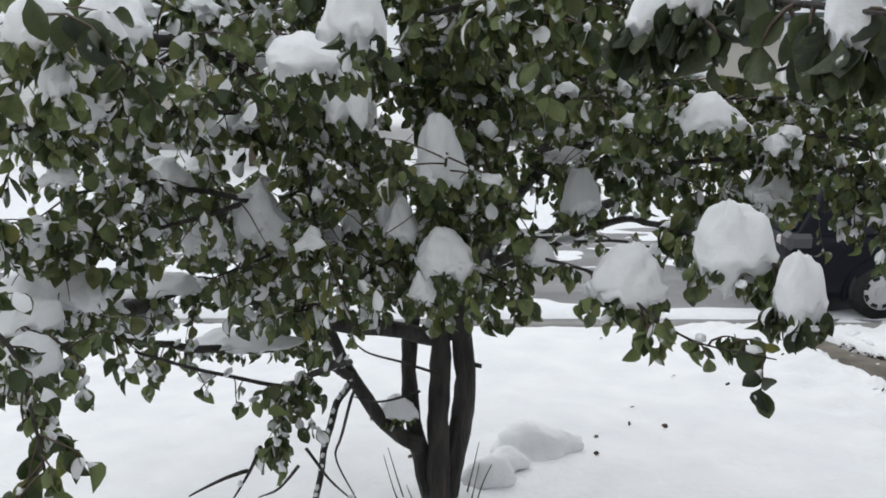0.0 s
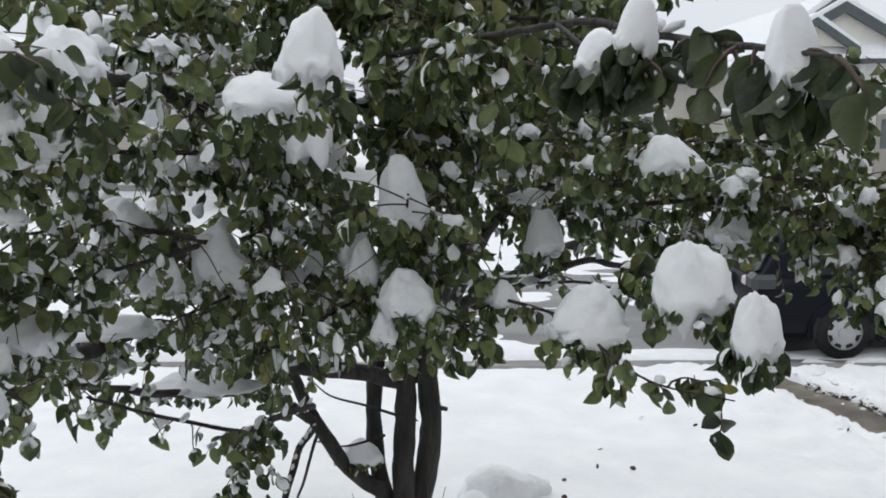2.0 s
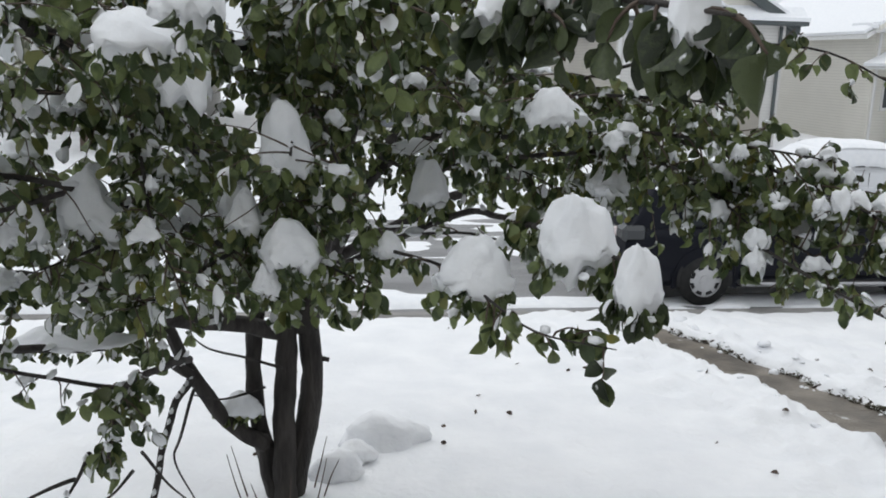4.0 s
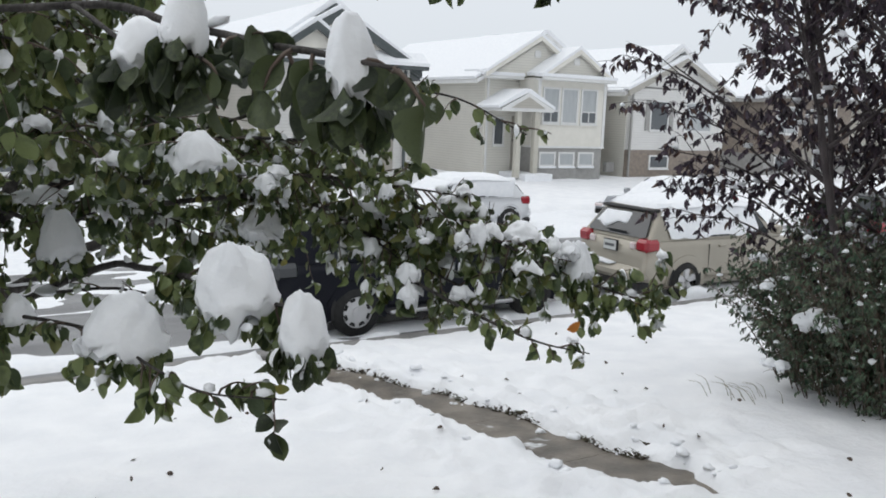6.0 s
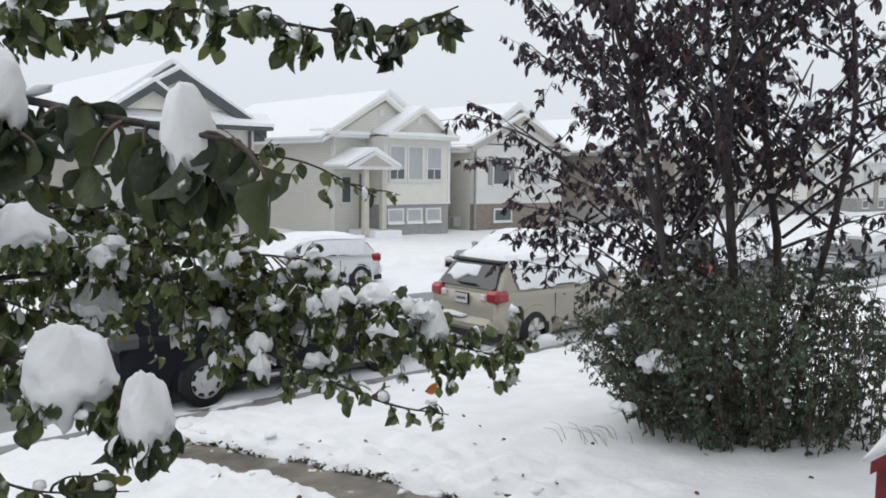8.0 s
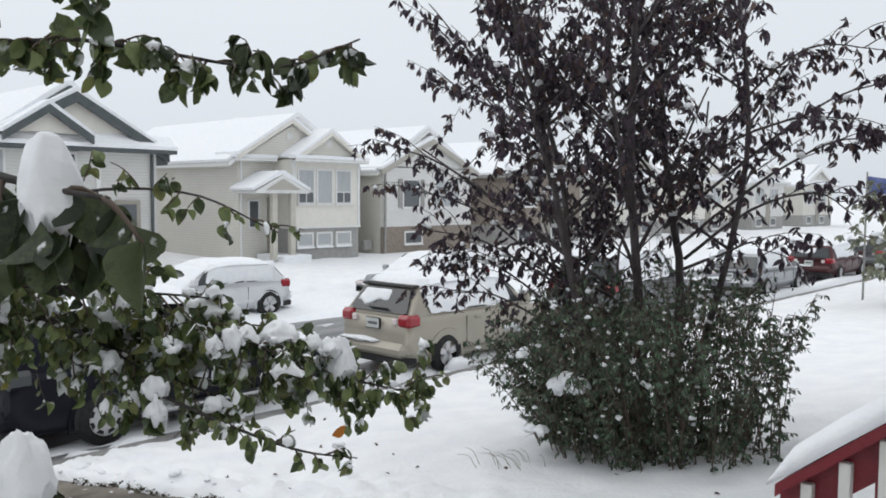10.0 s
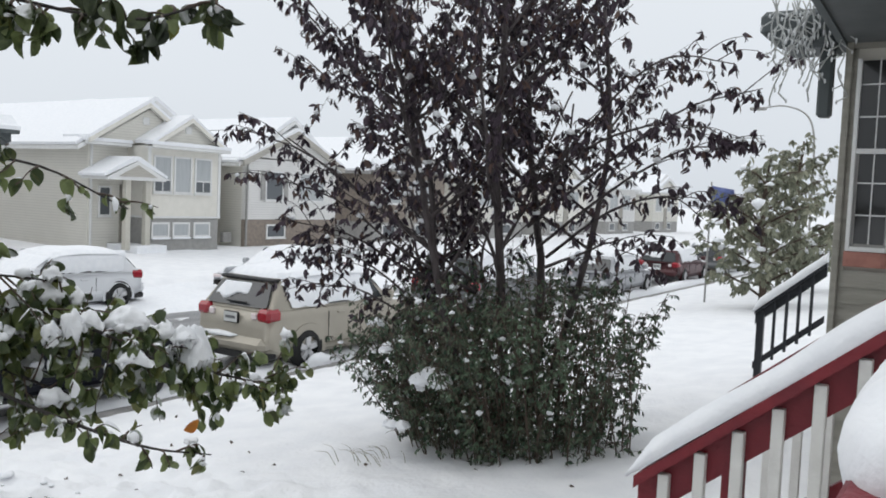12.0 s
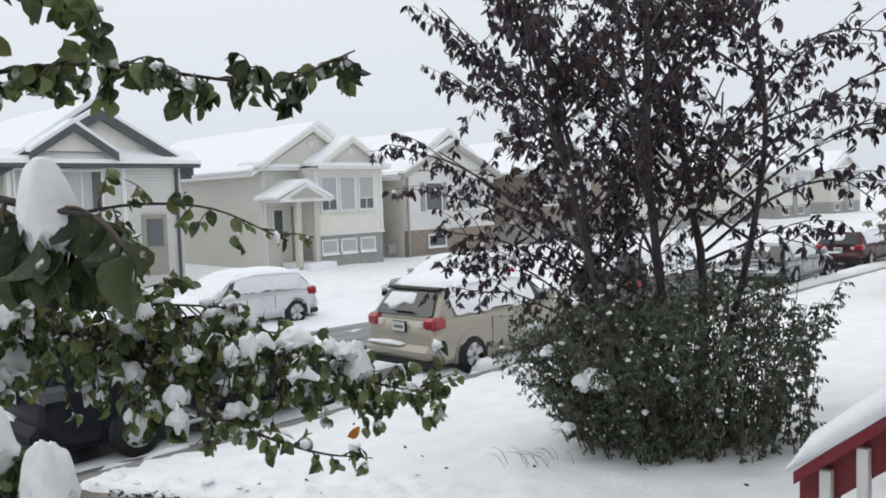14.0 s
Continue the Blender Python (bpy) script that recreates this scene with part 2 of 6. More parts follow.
def thing(name, label, category, group="", at=(0, 0, 0), kind=""):
    return tagged(new(name), label, category, group, kind) if at == (0, 0, 0) else place(tagged(new(name), label, category, group, kind), at)


def place(ob, at):
    ob.location = at
    return ob


def box(bm, x0, y0, z0, x1, y1, z1, bevel=0.0):
    vs = [bm.verts.new((x, y, z)) for x in (x0, x1) for y in (y0, y1) for z in (z0, z1)]
    fs = [(0, 1, 3, 2), (4, 6, 7, 5), (0, 4, 5, 1), (2, 3, 7, 6), (0, 2, 6, 4), (1, 5, 7, 3)]
    made = [bm.faces.new([vs[i] for i in f]) for f in fs]
    if bevel:
        edges = list({e for f in made for e in f.edges})
        bmesh.ops.bevel(bm, geom=edges, offset=bevel, segments=1, affect="EDGES", profile=0.5)
    return bm


def boxed(x0, y0, z0, x1, y1, z1, bevel=0.0):
    return box(bmesh.new(), x0, y0, z0, x1, y1, z1, bevel)


def prism(points, axis, a, b):
    """A polygon in the plane across the axis, drawn out from a to b."""
    bm = bmesh.new()
    def at(p, q):
        return {"x": (q, p[0], p[1]), "y": (p[0], q, p[1]), "z": (p[0], p[1], q)}[axis]
    lo = [bm.verts.new(at(p, a)) for p in points]
    hi = [bm.verts.new(at(p, b)) for p in points]
    bm.faces.new(lo)
    bm.faces.new(hi[::-1])
    n = len(points)
    for i in range(n):
        bm.faces.new((lo[i], hi[i], hi[(i + 1) % n], lo[(i + 1) % n]))
    bmesh.ops.recalc_face_normals(bm, faces=bm.faces)
    return bm


def smooth_path(pts, per=6):
    """A Catmull-Rom line through the points."""
    P = [Vector(p) for p in pts]
    P = [2 * P[0] - P[1]] + P + [2 * P[-1] - P[-2]]
    out = []
    for i in range(1, len(P) - 2):
        for k in range(per):
            t = k / per
            a, b, c, d = P[i - 1], P[i], P[i + 1], P[i + 2]
            out.append(0.5 * (2 * b + (c - a) * t + (2 * a - 5 * b + 4 * c - d) * t * t + (3 * b - a - 3 * c + d) * t ** 3))
    return out + [P[-2]]


def tube_data(line, r0, r1, sides=7, wobble=0.12):
    verts, faces = [], []
    n = len(line)
    for i, p in enumerate(line):
        d = (line[min(i + 1, n - 1)] - line[max(i - 1, 0)]).normalized()
        u = d.cross(Vector((0.3, 0.2, 0.93)))
        u = u.normalized() if u.length > 1e-4 else Vector((1, 0, 0))
        v = d.cross(u)
        r = r0 + (r1 - r0) * i / max(1, n - 1)
        for k in range(sides):
            a = 2 * math.pi * k / sides
            rr = r * (1 + wobble * noise.noise(p * 9 + Vector((k, 0, 0))))
            verts.append(p + (u * math.cos(a) + v * math.sin(a)) * rr)
    for i in range(n - 1):
        for k in range(sides):
            k2 = (k + 1) % sides
            faces.append((i * sides + k, i * sides + k2, (i + 1) * sides + k2, (i + 1) * sides + k))
    faces.append(tuple(range(sides))[::-1])
    faces.append(tuple((n - 1) * sides + k for k in range(sides)))
    return verts, faces


class Mass:
    """Collects many small pieces into one mesh."""
    def __init__(self):
        self.v, self.f = [], []

    def add(self, verts, faces):
        o = len(self.v)
        self.v.extend(verts)
        self.f.extend([tuple(i + o for i in f) for f in faces])

    def build(self, name, mat, parent=None, smooth=True):
        return raw(name, self.v, self.f, mat, parent, smooth)


ICO = bmesh.new()
bmesh.ops.create_icosphere(ICO, subdivisions=3, radius=1)
ICO3 = ([v.co.copy() for v in ICO.verts], [tuple(v.index for v in f.verts) for f in ICO.faces])
ICO.free()
ICO = bmesh.new()
bmesh.ops.create_icosphere(ICO, subdivisions=4, radius=1)
ICO4 = ([v.co.copy() for v in ICO.verts], [tuple(v.index for v in f.verts) for f in ICO.faces])
ICO.free()
ICO = bmesh.new()
bmesh.ops.create_icosphere(ICO, subdivisions=2, radius=1)
ICO2 = ([v.co.copy() for v in ICO.verts], [tuple(v.index for v in f.verts) for f in ICO.faces])
ICO.free()
ICO = bmesh.new()
bmesh.ops.create_icosphere(ICO, subdivisions=1, radius=1)
ICO1 = ([v.co.copy() for v in ICO.verts], [tuple(v.index for v in f.verts) for f in ICO.faces])
ICO.free()


def snow_lump(c, sx, sy, sz, seed, rough=0.22, flat=0.35, base=ICO3):
    """A heap of snow: domed above, ragged and dripping below."""
    c = Vector(c)
    out = []
    for p in base[0]:
        q = Vector((p.x, p.y, p.z))
        n = noise.noise(q * 1.3 + Vector((seed * 7.1, 0, 0))) * rough * 1.3 + noise.noise(q * 3.1 + Vector((0, seed * 3.7, 0))) * rough * 0.6
        q = q * (1 + n)
        if q.z < 0:
            drip = noise.noise(Vector((p.x * 2.2 + seed, p.y * 2.2, seed * 1.3)))
            q.z *= flat + max(0, drip) * 1.9
            q.x *= 1.05
            q.y *= 1.05
        out.append(c + Vector((q.x * sx, q.y * sy, q.z * sz)))
    return out, base[1]


# ---- ground, road, yard ----
PROFILE = [(-30, 1.3), (-2, 1.25), (1.2, 1.13), (4.1, 0.68), (9.45, 0.17), (9.66, 0.11)]


def yard_height(x, y):
    ys, zs = zip(*PROFILE)
    return float(np.interp(y, ys, zs))


WALK_LINE = [(3.5, 9.7), (3.74, 7.9), (4.0, 6.57), (4.12, 5.3), (4.22, 4.3), (4.3, 3.5)]


def walk_distance(x, y):
    ys = [p[1] for p in WALK_LINE][::-1]
    xs = [p[0] for p in WALK_LINE][::-1]
    wob = 0.07 * noise.noise(Vector((y * 2.3, 3.1, 0))) + 0.05 * noise.noise(Vector((y * 7.0, 9.1, 0)))
    return x - (float(np.interp(y, ys, xs)) + wob)


def lumps(x, y):
    v = Vector((x, y, 0))
    return 0.04 * noise.noise(v * 0.9) + 0.03 * noise.noise(v * 2.3) + 0.016 * noise.noise(v * 6.0)


def grid_sheet(name, xs, ys, height, mat, parent=None):
    verts = [(x, y, height(x, y)) for y in ys for x in xs]
    nx = len(xs)
    faces = [(j * nx + i, j * nx + i + 1, (j + 1) * nx + i + 1, (j + 1) * nx + i) for j in range(len(ys) - 1) for i in range(nx - 1)]
    return raw(name, verts, faces, mat, parent, True)


ground = tagged(grid_sheet("ground", [-3000, -200, -40, 0, 40, 200, 3000], [-3000, -100, -20, 5, 40, 200, 3000], lambda x, y: -0.25, M_SNOWG), "flat snow-covered land reaching to the horizon", "ground", kind="structure")


def yard_z(x, y):
    z = yard_height(x, y) + lumps(x, y)
    if 3.4 < y < 9.7:
        d = abs(walk_distance(x, y)) + 0.05 * noise.noise(Vector((x * 6, y * 6, 3))) + 0.11 * noise.noise(Vector((x * 2.9, y * 2.9, 14))) + 0.025 * noise.noise(Vector((x * 13, y * 13, 6)))
        half = (0.285 + 0.09 * noise.noise(Vector((y * 1.7, 5, 5))) - 0.28 * max(0.0, noise.noise(Vector((x * 2.4, y * 1.9, 21))) - 0.22)) * min(1.0, max(0.0, (y - 3.45) / 0.5))
        open_ = min(1.0, max(0.0, (half + 0.07 - d) / 0.12))
        bank = max(0.0, 1 - abs(d - half - 0.3) / 0.35)
        rough = max(0.0, 1 - abs(d - half - 0.6) / 1.3)
        z += rough * (0.085 * noise.noise(Vector((x * 4.2, y * 4.2, 8))) + 0.04 * noise.noise(Vector((x * 9.5, y * 9.5, 8))))
        z += bank * (0.02 + 0.08 * max(0, noise.noise(Vector((x * 3.5, y * 3.5, 2)))) + 0.07 * max(0, noise.noise(Vector((x * 7.5, y * 7.5, 12)))) + 0.02 * noise.noise(Vector((x * 16, y * 16, 12))))
        z -= 0.17 * open_
    edge = min(1, max(0, (9.72 - y) / 0.14))
    return z - 0.16 * (1 - edge)


def spaced(a, b, step):
    n = max(2, int(round((b - a) / step)) + 1)
    return [a + (b - a) * i / (n - 1) for i in range(n)]


yard_xs = spaced(-30, -4, 0.8)[:-1] + spaced(-4, 3.2, 0.09)[:-1] + spaced(3.2, 5.6, 0.035)[:-1] + spaced(5.6, 12, 0.09)[:-1] + spaced(12, 60, 0.8)
yard_ys = spaced(-6, 1.0, 0.5)[:-1] + spaced(1.0, 9.76, 0.075)
yard = tagged(grid_sheet("yard", yard_xs, yard_ys, yard_z, M_SNOWG), "front yard under deep uneven fresh snow", "snow", kind="structure")


def walk_z(x, y):
    return yard_height(x, y) - 0.075


walk_pieces = new("front_walk")
tagged(walk_pieces, "wet concrete front walk cleared of snow", "path", kind="structure")
for j in range(5):
    ya, yb = 3.4 + 1.25 * j, 3.4 + 1.25 * (j + 1) - 0.005
    xa, xb = np.interp([ya, yb], [3.5, 4.3, 5.3, 6.57, 7.9, 9.7], [4.3, 4.22, 4.12, 4.0, 3.74, 3.5])
    bm = bmesh.new()
    top = [bm.verts.new((x, y, walk_z(x, y))) for x, y in ((xa - 0.6, ya), (xa + 0.6, ya), (xb + 0.6, yb), (xb - 0.6, yb))]
    low = [bm.verts.new(v.co - Vector((0, 0, 0.1))) for v in top]
    bm.faces.new(top)
    for k in range(4):
        bm.faces.new((top[k], low[k], low[(k + 1) % 4], top[(k + 1) % 4]))
    part("slab", bm, M_WALK, walk_pieces)

road = tagged(grid_sheet("road", spaced(-60, -6, 1.5)[:-1] + spaced(-6, 30, 0.3)[:-1] + spaced(30, 140, 2), spaced(9.6, 20.6, 0.25), lambda x, y: 0.006 * noise.noise(Vector((x, y, 0))), M_ROAD), "wet grey asphalt street between snow banks", "road", kind="structure")
kerb = new("kerb")
tagged(kerb, "grey concrete kerb along the street, partly snowed over", "kerb", kind="structure")
for i in range(-8, 24):
    for y0, y1 in ((9.62, 9.80), (20.5, 20.68)):
        part("kerb_stone", boxed(i * 2.4, y0, -0.1, i * 2.4 + 2.385, y1, 0.13, 0.02), M_KERB, kerb)


def road_snow_z(x, y):
    """Snow left on the street: banks by the cars and ridges between the wheel tracks."""
    v = Vector((x * 0.35, y, 0))
    ruts = noise.noise(Vector((x * 0.12, y * 1.1, 5))) * 0.11 + noise.noise(Vector((x * 0.8, y * 2.5, 1))) * 0.05
    bank = 0.16 * max(0, 1 - abs(y - 10.55) / 0.55) + 0.02
    far = 0.2 * min(1, max(0, (y - 16.6) / 0.7))
    mid = 0.10 * max(0, 1 - abs(y - 13.2) / 0.7)
    near = -0.25 * max(0, 1 - abs(y - 10.0) / 0.28)
    return -0.05 + bank + far + mid + ruts * 0.9 + near + 0.02 * noise.noise(v * 5)


tagged(grid_sheet("road_snow", spaced(-40, -6, 1.0)[:-1] + spaced(-6, 30, 0.16)[:-1] + spaced(30, 140, 1.5), spaced(9.85, 20.5, 0.12), road_snow_z, M_SNOW), "patches and ridges of ploughed snow on the street", "snow", kind="structure")


def far_z(x, y):
    return float(np.interp(y, [20.45, 20.7, 23, 27.5, 60, 140], [0.1, 0.30, 0.34, 0.5, 0.9, 1.0])) + 2.5 * lumps(x * 0.6, y * 0.6) * 0.5


tagged(grid_sheet("far_lawn", spaced(-60, -10, 2)[:-1] + spaced(-10, 45, 0.5)[:-1] + spaced(45, 300, 6), spaced(20.45, 29, 0.4) + spaced(30, 140, 5), far_z, M_SNOWG), "snow-covered lawns and drives across the street", "snow", kind="structure")
tagged(grid_sheet("near_lawns", spaced(60, 400, 6), spaced(-60, 9.6, 5), lambda x, y: 0.45 + lumps(x, y), M_SNOWG), "snow-covered ground at the far end of the street", "snow", kind="structure")


# ---- houses across the street ----
def window_unit(parent, x0, z0, x1, z1, y, mat_frame=M_TRIM, curtain=M_CURTAIN, bars=(), pane_split=0, name="window", dark=0.0):
    """A window in a wall that faces -y; y is the wall's face."""
    w = new(name)
    w.parent = parent
    f = 0.075
    bm = bmesh.new()
    box(bm, x0 - f, y - 0.05, z0 - f, x1 + f, y + 0.02, z0)
    box(bm, x0 - f, y - 0.05, z1, x1 + f, y + 0.02, z1 + f)
    box(bm, x0 - f, y - 0.05, z0, x0, y + 0.02, z1)
    box(bm, x1, y - 0.05, z0, x1 + f, y + 0.02, z1)
    part("frame", bm, mat_frame, w)
    part("pane", boxed(x0, y - 0.016, z0, x1, y - 0.006, z1), curtain if not dark else M_GLASS, w)
    for b in bars:
        if b[0] == "v":
            part("bar", boxed(b[1] - 0.02, y - 0.04, z0, b[1] + 0.02, y - 0.017, z1), mat_frame, w)
        else:
            part("bar", boxed(x0, y - 0.04, b[1] - 0.02, x1, y - 0.017, b[1] + 0.02), mat_frame, w)
    part("sill", boxed(x0 - f - 0.03, y - 0.1, z0 - f - 0.04, x1 + f + 0.03, y + 0.02, z0 - f), mat_frame, w)
    return w


def gable_roof(house, x0, x1, y0, y1, ze, zp, over=0.35, mat_fascia=M_TRIM, snow=0.17):
    """A roof with its ridge along y, under a thick sheet of snow."""
    xm = (x0 + x1) / 2
    k = (zp - ze) / (xm - x0)
    zl = ze - k * over
    prof = [(x0 - over, zl), (xm, zp), (x1 + over, zl), (x1 + over, zl - 0.16), (xm, zp - 0.16), (x0 - over, zl - 0.16)]
    roof = part("roof", prism(prof, "y", y0 - over, y1), mat_fascia, house)
    prof2 = [(x0 - over - 0.03, zl + 0.01), (xm, zp + 0.01), (x1 + over + 0.03, zl + 0.01), (x1 + over + 0.05, zl + snow * 0.7), (x1 + over - 0.1, zl + snow + 0.05), (xm + 0.1, zp + snow), (xm - 0.1, zp + snow), (x0 - over + 0.1, zl + snow + 0.05), (x0 - over - 0.05, zl + snow * 0.7)]
    part("roof_snow", prism(prof2, "y", y0 - over + 0.10, y1 - 0.05), M_SNOW, roof, "thick fresh snow")
    return roof


def gable_front(house, x0, x1, y, ze, zp, mat, mat_fascia, vent=True, thick=0.2, depth=1.5, drop=0.0):
    """A pediment with raking boards and snow on its slopes."""
    xm = (x0 + x1) / 2
    g = part("gable", prism([(x0, ze - drop), (x1, ze - drop), (x1, ze), (xm, zp), (x0, ze)] if drop else [(x0, ze), (x1, ze), (xm, zp)], "y", y, y + depth), mat, house)
    k = (zp - ze) / (xm - x0)
    for s in (-1, 1):
        xe = xm + s * (x1 - xm) * 1.12
        zl = zp - k * abs(xe - xm)
        part("rake_board", prism([(xm, zp + 0.04), (xe, zl + 0.04), (xe, zl - thick), (xm, zp - thick)], "y", y - 0.28, y - 0.2 + 0.05), mat_fascia, g)
        part("rake_snow", prism([(xm, zp + 0.2), (xm, zp + 0.045), (xe, zl + 0.045), (xe, zl + 0.17)], "y", y - 0.24, y + depth), M_SNOW, g)
    if vent:
        part("vent", boxed(xm - 0.16, y - 0.03, ze + (zp - ze) * 0.42, xm + 0.16, y, ze + (zp - ze) * 0.42 + 0.3, 0.03), M_TRIM, g)
    return g


def eave_skirt(house, x0, x1, y, z, mat, rise=0.5):
    """A short lean-to of roof along a front, with its gutter and snow."""
    part("gutter", boxed(x0, y - 0.5, z - 0.13, x1, y - 0.36, z, 0.02), mat, house)
    part("soffit", boxed(x0, y - 0.36, z - 0.13, x1, y + 0.02, z - 0.09), mat, house)
    part("skirt_snow", prism([(y - 0.52, z + 0.002), (y - 0.5, z + 0.13), (y - 0.3, z + 0.1 + 0.2 * rise), (y + 0.05, z + rise), (y + 0.05, z + 0.002)], "x", x0 - 0.02, x1 + 0.02), M_SNOW, house, "thick fresh snow")


def house_one():
    h = tagged(new("house"), "pale grey bi-level house with dark green gable trim, snowy roof", "house", "houses across the street")
    part("wall", boxed(9.3, 27.7, 0.3, 15.15, 40, 4.75), M_SIDE4, h)
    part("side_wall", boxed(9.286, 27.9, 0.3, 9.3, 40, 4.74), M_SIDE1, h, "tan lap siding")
    gable_roof(h, 9.3, 15.15, 28.3, 40, 4.75, 6.75, 0.5, M_DTRIM)
    gable_front(h, 9.4, 15.2, 27.75, 4.85, 6.5, M_SIDEW, M_DTRIM, False, 0.3)
    gable_front(h, 10.0, 12.5, 27.35, 5.15, 5.98, M_SIDEW, M_DTRIM, False, 0.22, 0.4)
    eave_skirt(h, 8.9, 15.7, 27.7, 4.75, M_DTRIM)
    w = window_unit(h, 10.76, 3.2, 12.25, 4.5, 27.7, M_TRIM, M_CURTAIN, [("v", 11.6)])
    for a, b in ((10.77, 11.05), (11.95, 12.24)):
        part("curtain", prism([(a, 3.21), (b if a < 11 else b, 3.21), (b, 4.49), (a, 4.49)], "y", 27.66, 27.68), M_DCURTAIN, w, "dark gathered curtain")
    window_unit(h, 9.55, 3.3, 10.02, 4.55, 27.7, M_TRIM, M_CURTAIN)
    part("corner_board", boxed(12.95, 27.64, 0.3, 13.1, 27.7, 4.6), M_TRIM, h)
    part("corner_board", boxed(9.3, 27.66, 0.3, 9.42, 27.7, 4.62), M_TRIM, h)
    part("downspout", boxed(14.9, 27.58, 0.4, 15.0, 27.68, 4.6, 0.02), M_DTRIM, h)
    window_unit(h, 10.6, 1.1, 11.3, 1.8, 27.7)
    window_unit(h, 11.6, 1.1, 12.3, 1.8, 27.7)
    d = part("door", boxed(13.6, 27.64, 0.9, 14.5, 27.7, 3.0), M_DOOR, h)
    part("storm_glass", boxed(13.75, 27.62, 1.9, 14.35, 27.64, 2.85), M_GLASS, d)
    c = part("chimney", boxed(14.3, 33.0, 5.3, 14.8, 33.5, 7.1, 0.02), M_SIDE3, h)
    part("flue", boxed(14.45, 33.15, 7.1, 14.65, 33.35, 7.6, 0.03), M_TRIM, c)
    part("dish", prism([(8.9 + 0.22 * math.cos(a * math.pi / 6), 4.25 + 0.3 * math.sin(a * math.pi / 6)) for a in range(12)], "y", 27.9, 27.95), M_SIDE1, h, "grey satellite dish")
    return h


def house_two():
    h = tagged(new("house"), "sand-coloured bi-level house with double gable and snowy roof", "house", "houses across the street")
    part("wall", boxed(19.6, 29.3, 0.3, 25.9, 41, 4.7), M_SIDE2, h)
    part("bay_wall", boxed(21.35, 28.0, 1.9, 25.0, 29.3, 4.68), M_SIDEW, h, "cream siding")
    part("bay_base", boxed(21.4, 28.02, 0.3, 24.96, 29.3, 1.82), M_STONE, h, "grey parged foundation")
    part("band", boxed(21.3, 27.95, 1.82, 25.05, 29.3, 1.9), M_TRIM, h)
    part("corner_board", boxed(21.33, 27.97, 1.9, 21.47, 28.0, 4.6), M_TRIM, h)
    part("corner_board", boxed(24.88, 27.97, 1.9, 25.02, 28.0, 4.6), M_TRIM, h)
    part("corner_board", boxed(19.57, 29.26, 0.5, 19.7, 29.3, 4.6), M_SIDEW, h)
    gable_roof(h, 19.3, 25.6, 29.3, 41, 4.72, 6.55, 0.35)
    gable_front(h, 19.55, 24.3, 28.95, 4.95, 6.36, M_SIDE2, M_SIDEW, thick=0.13, drop=0.22)
    gable_front(h, 21.6, 24.95, 28.0, 4.85, 5.86, M_SIDE2, M_SIDEW, thick=0.13, drop=0.16)
    eave_skirt(h, 21.2, 25.15, 28.0, 4.72, M_TRIM, 0.2)
    eave_skirt(h, 19.2, 21.2, 29.3, 4.72, M_TRIM, 0.24)
    for a, b in ((21.66, 22.4), (22.65, 23.4), (23.7, 24.45)):
        bars = [("h", 3.35), ("v", (a + b) / 2)] if a != 22.65 else []
        w = window_unit(h, a, 2.9, b, 4.25, 28.0, M_TRIM, M_CURTAIN)
        if bars:
            part("bar", boxed(a, 27.955, 3.33, b, 27.983, 3.38), M_TRIM, w)
            part("lower_pane", boxed(a, 27.97, 2.92, b, 27.982, 3.33), M_GLASS, w)
            part("bar", boxed((a + b) / 2 - 0.02, 27.955, 2.92, (a + b) / 2 + 0.02, 27.968, 3.33), M_TRIM, w)
    for a in (21.62, 22.65, 23.72):
        w = window_unit(h, a, 1.12, a + 0.72, 1.58, 28.02, M_TRIM, M_CURTAIN)
        part("sill_snow", boxed(a - 0.08, 27.9, 0.97, a + 0.8, 28.0, 1.05, 0.02), M_SNOW, w)
    # entrance
    d = part("door", boxed(21.0, 29.22, 0.75, 21.3, 29.298, 3.1), M_DOOR, h, "taupe front door")
    part("letter_box", boxed(21.02, 29.12, 2.0, 21.2, 29.22, 2.15, 0.02), M_BLACK, d)
    part("porch_lamp", boxed(21.08, 29.1, 2.75, 21.18, 29.22, 2.98, 0.02), M_BLACK, d)
    w = window_unit(h, 20.12, 1.9, 20.55, 2.95, 29.3, M_TRIM, M_GLASS)
    for x in (20.3, 21.2):
        part("porch_column", boxed(x - 0.12, 27.75, 0.6, x + 0.12, 27.99, 3.35, 0.02), M_CREAM, h)
    r = part("porch_roof", prism([(19.3, 3.38), (20.6, 4.02), (21.9, 3.38), (21.9, 3.28), (19.3, 3.28)], "y", 27.6, 29.3), M_TRIM, h)
    part("porch_snow", prism([(19.2, 3.39), (20.6, 4.04), (22.0, 3.39), (22.02, 3.5), (20.7, 4.2), (20.5, 4.2), (19.18, 3.5)], "y", 27.66, 29.3), M_SNOW, r)
    part("pediment", prism([(19.75, 3.42), (21.45, 3.42), (20.6, 3.86)], "y", 27.56, 27.64), M_SIDE1, r)
    part("step", boxed(20.4, 27.3, 0.4, 21.8, 29.25, 0.78, 0.04), M_SNOW, h, "snow-covered concrete step")
    part("downspout", boxed(19.63, 29.16, 0.6, 19.72, 29.25, 4.6, 0.02), M_TRIM, h)
    part("roof_vent", prism([(22.3, 6.0), (24.1, 6.0), (24.1, 6.72), (23.5, 6.86), (22.9, 6.84), (22.3, 6.66)], "y", 33.7, 34.5), M_SNOW, h, "low roof vent buried in snow")
    return h


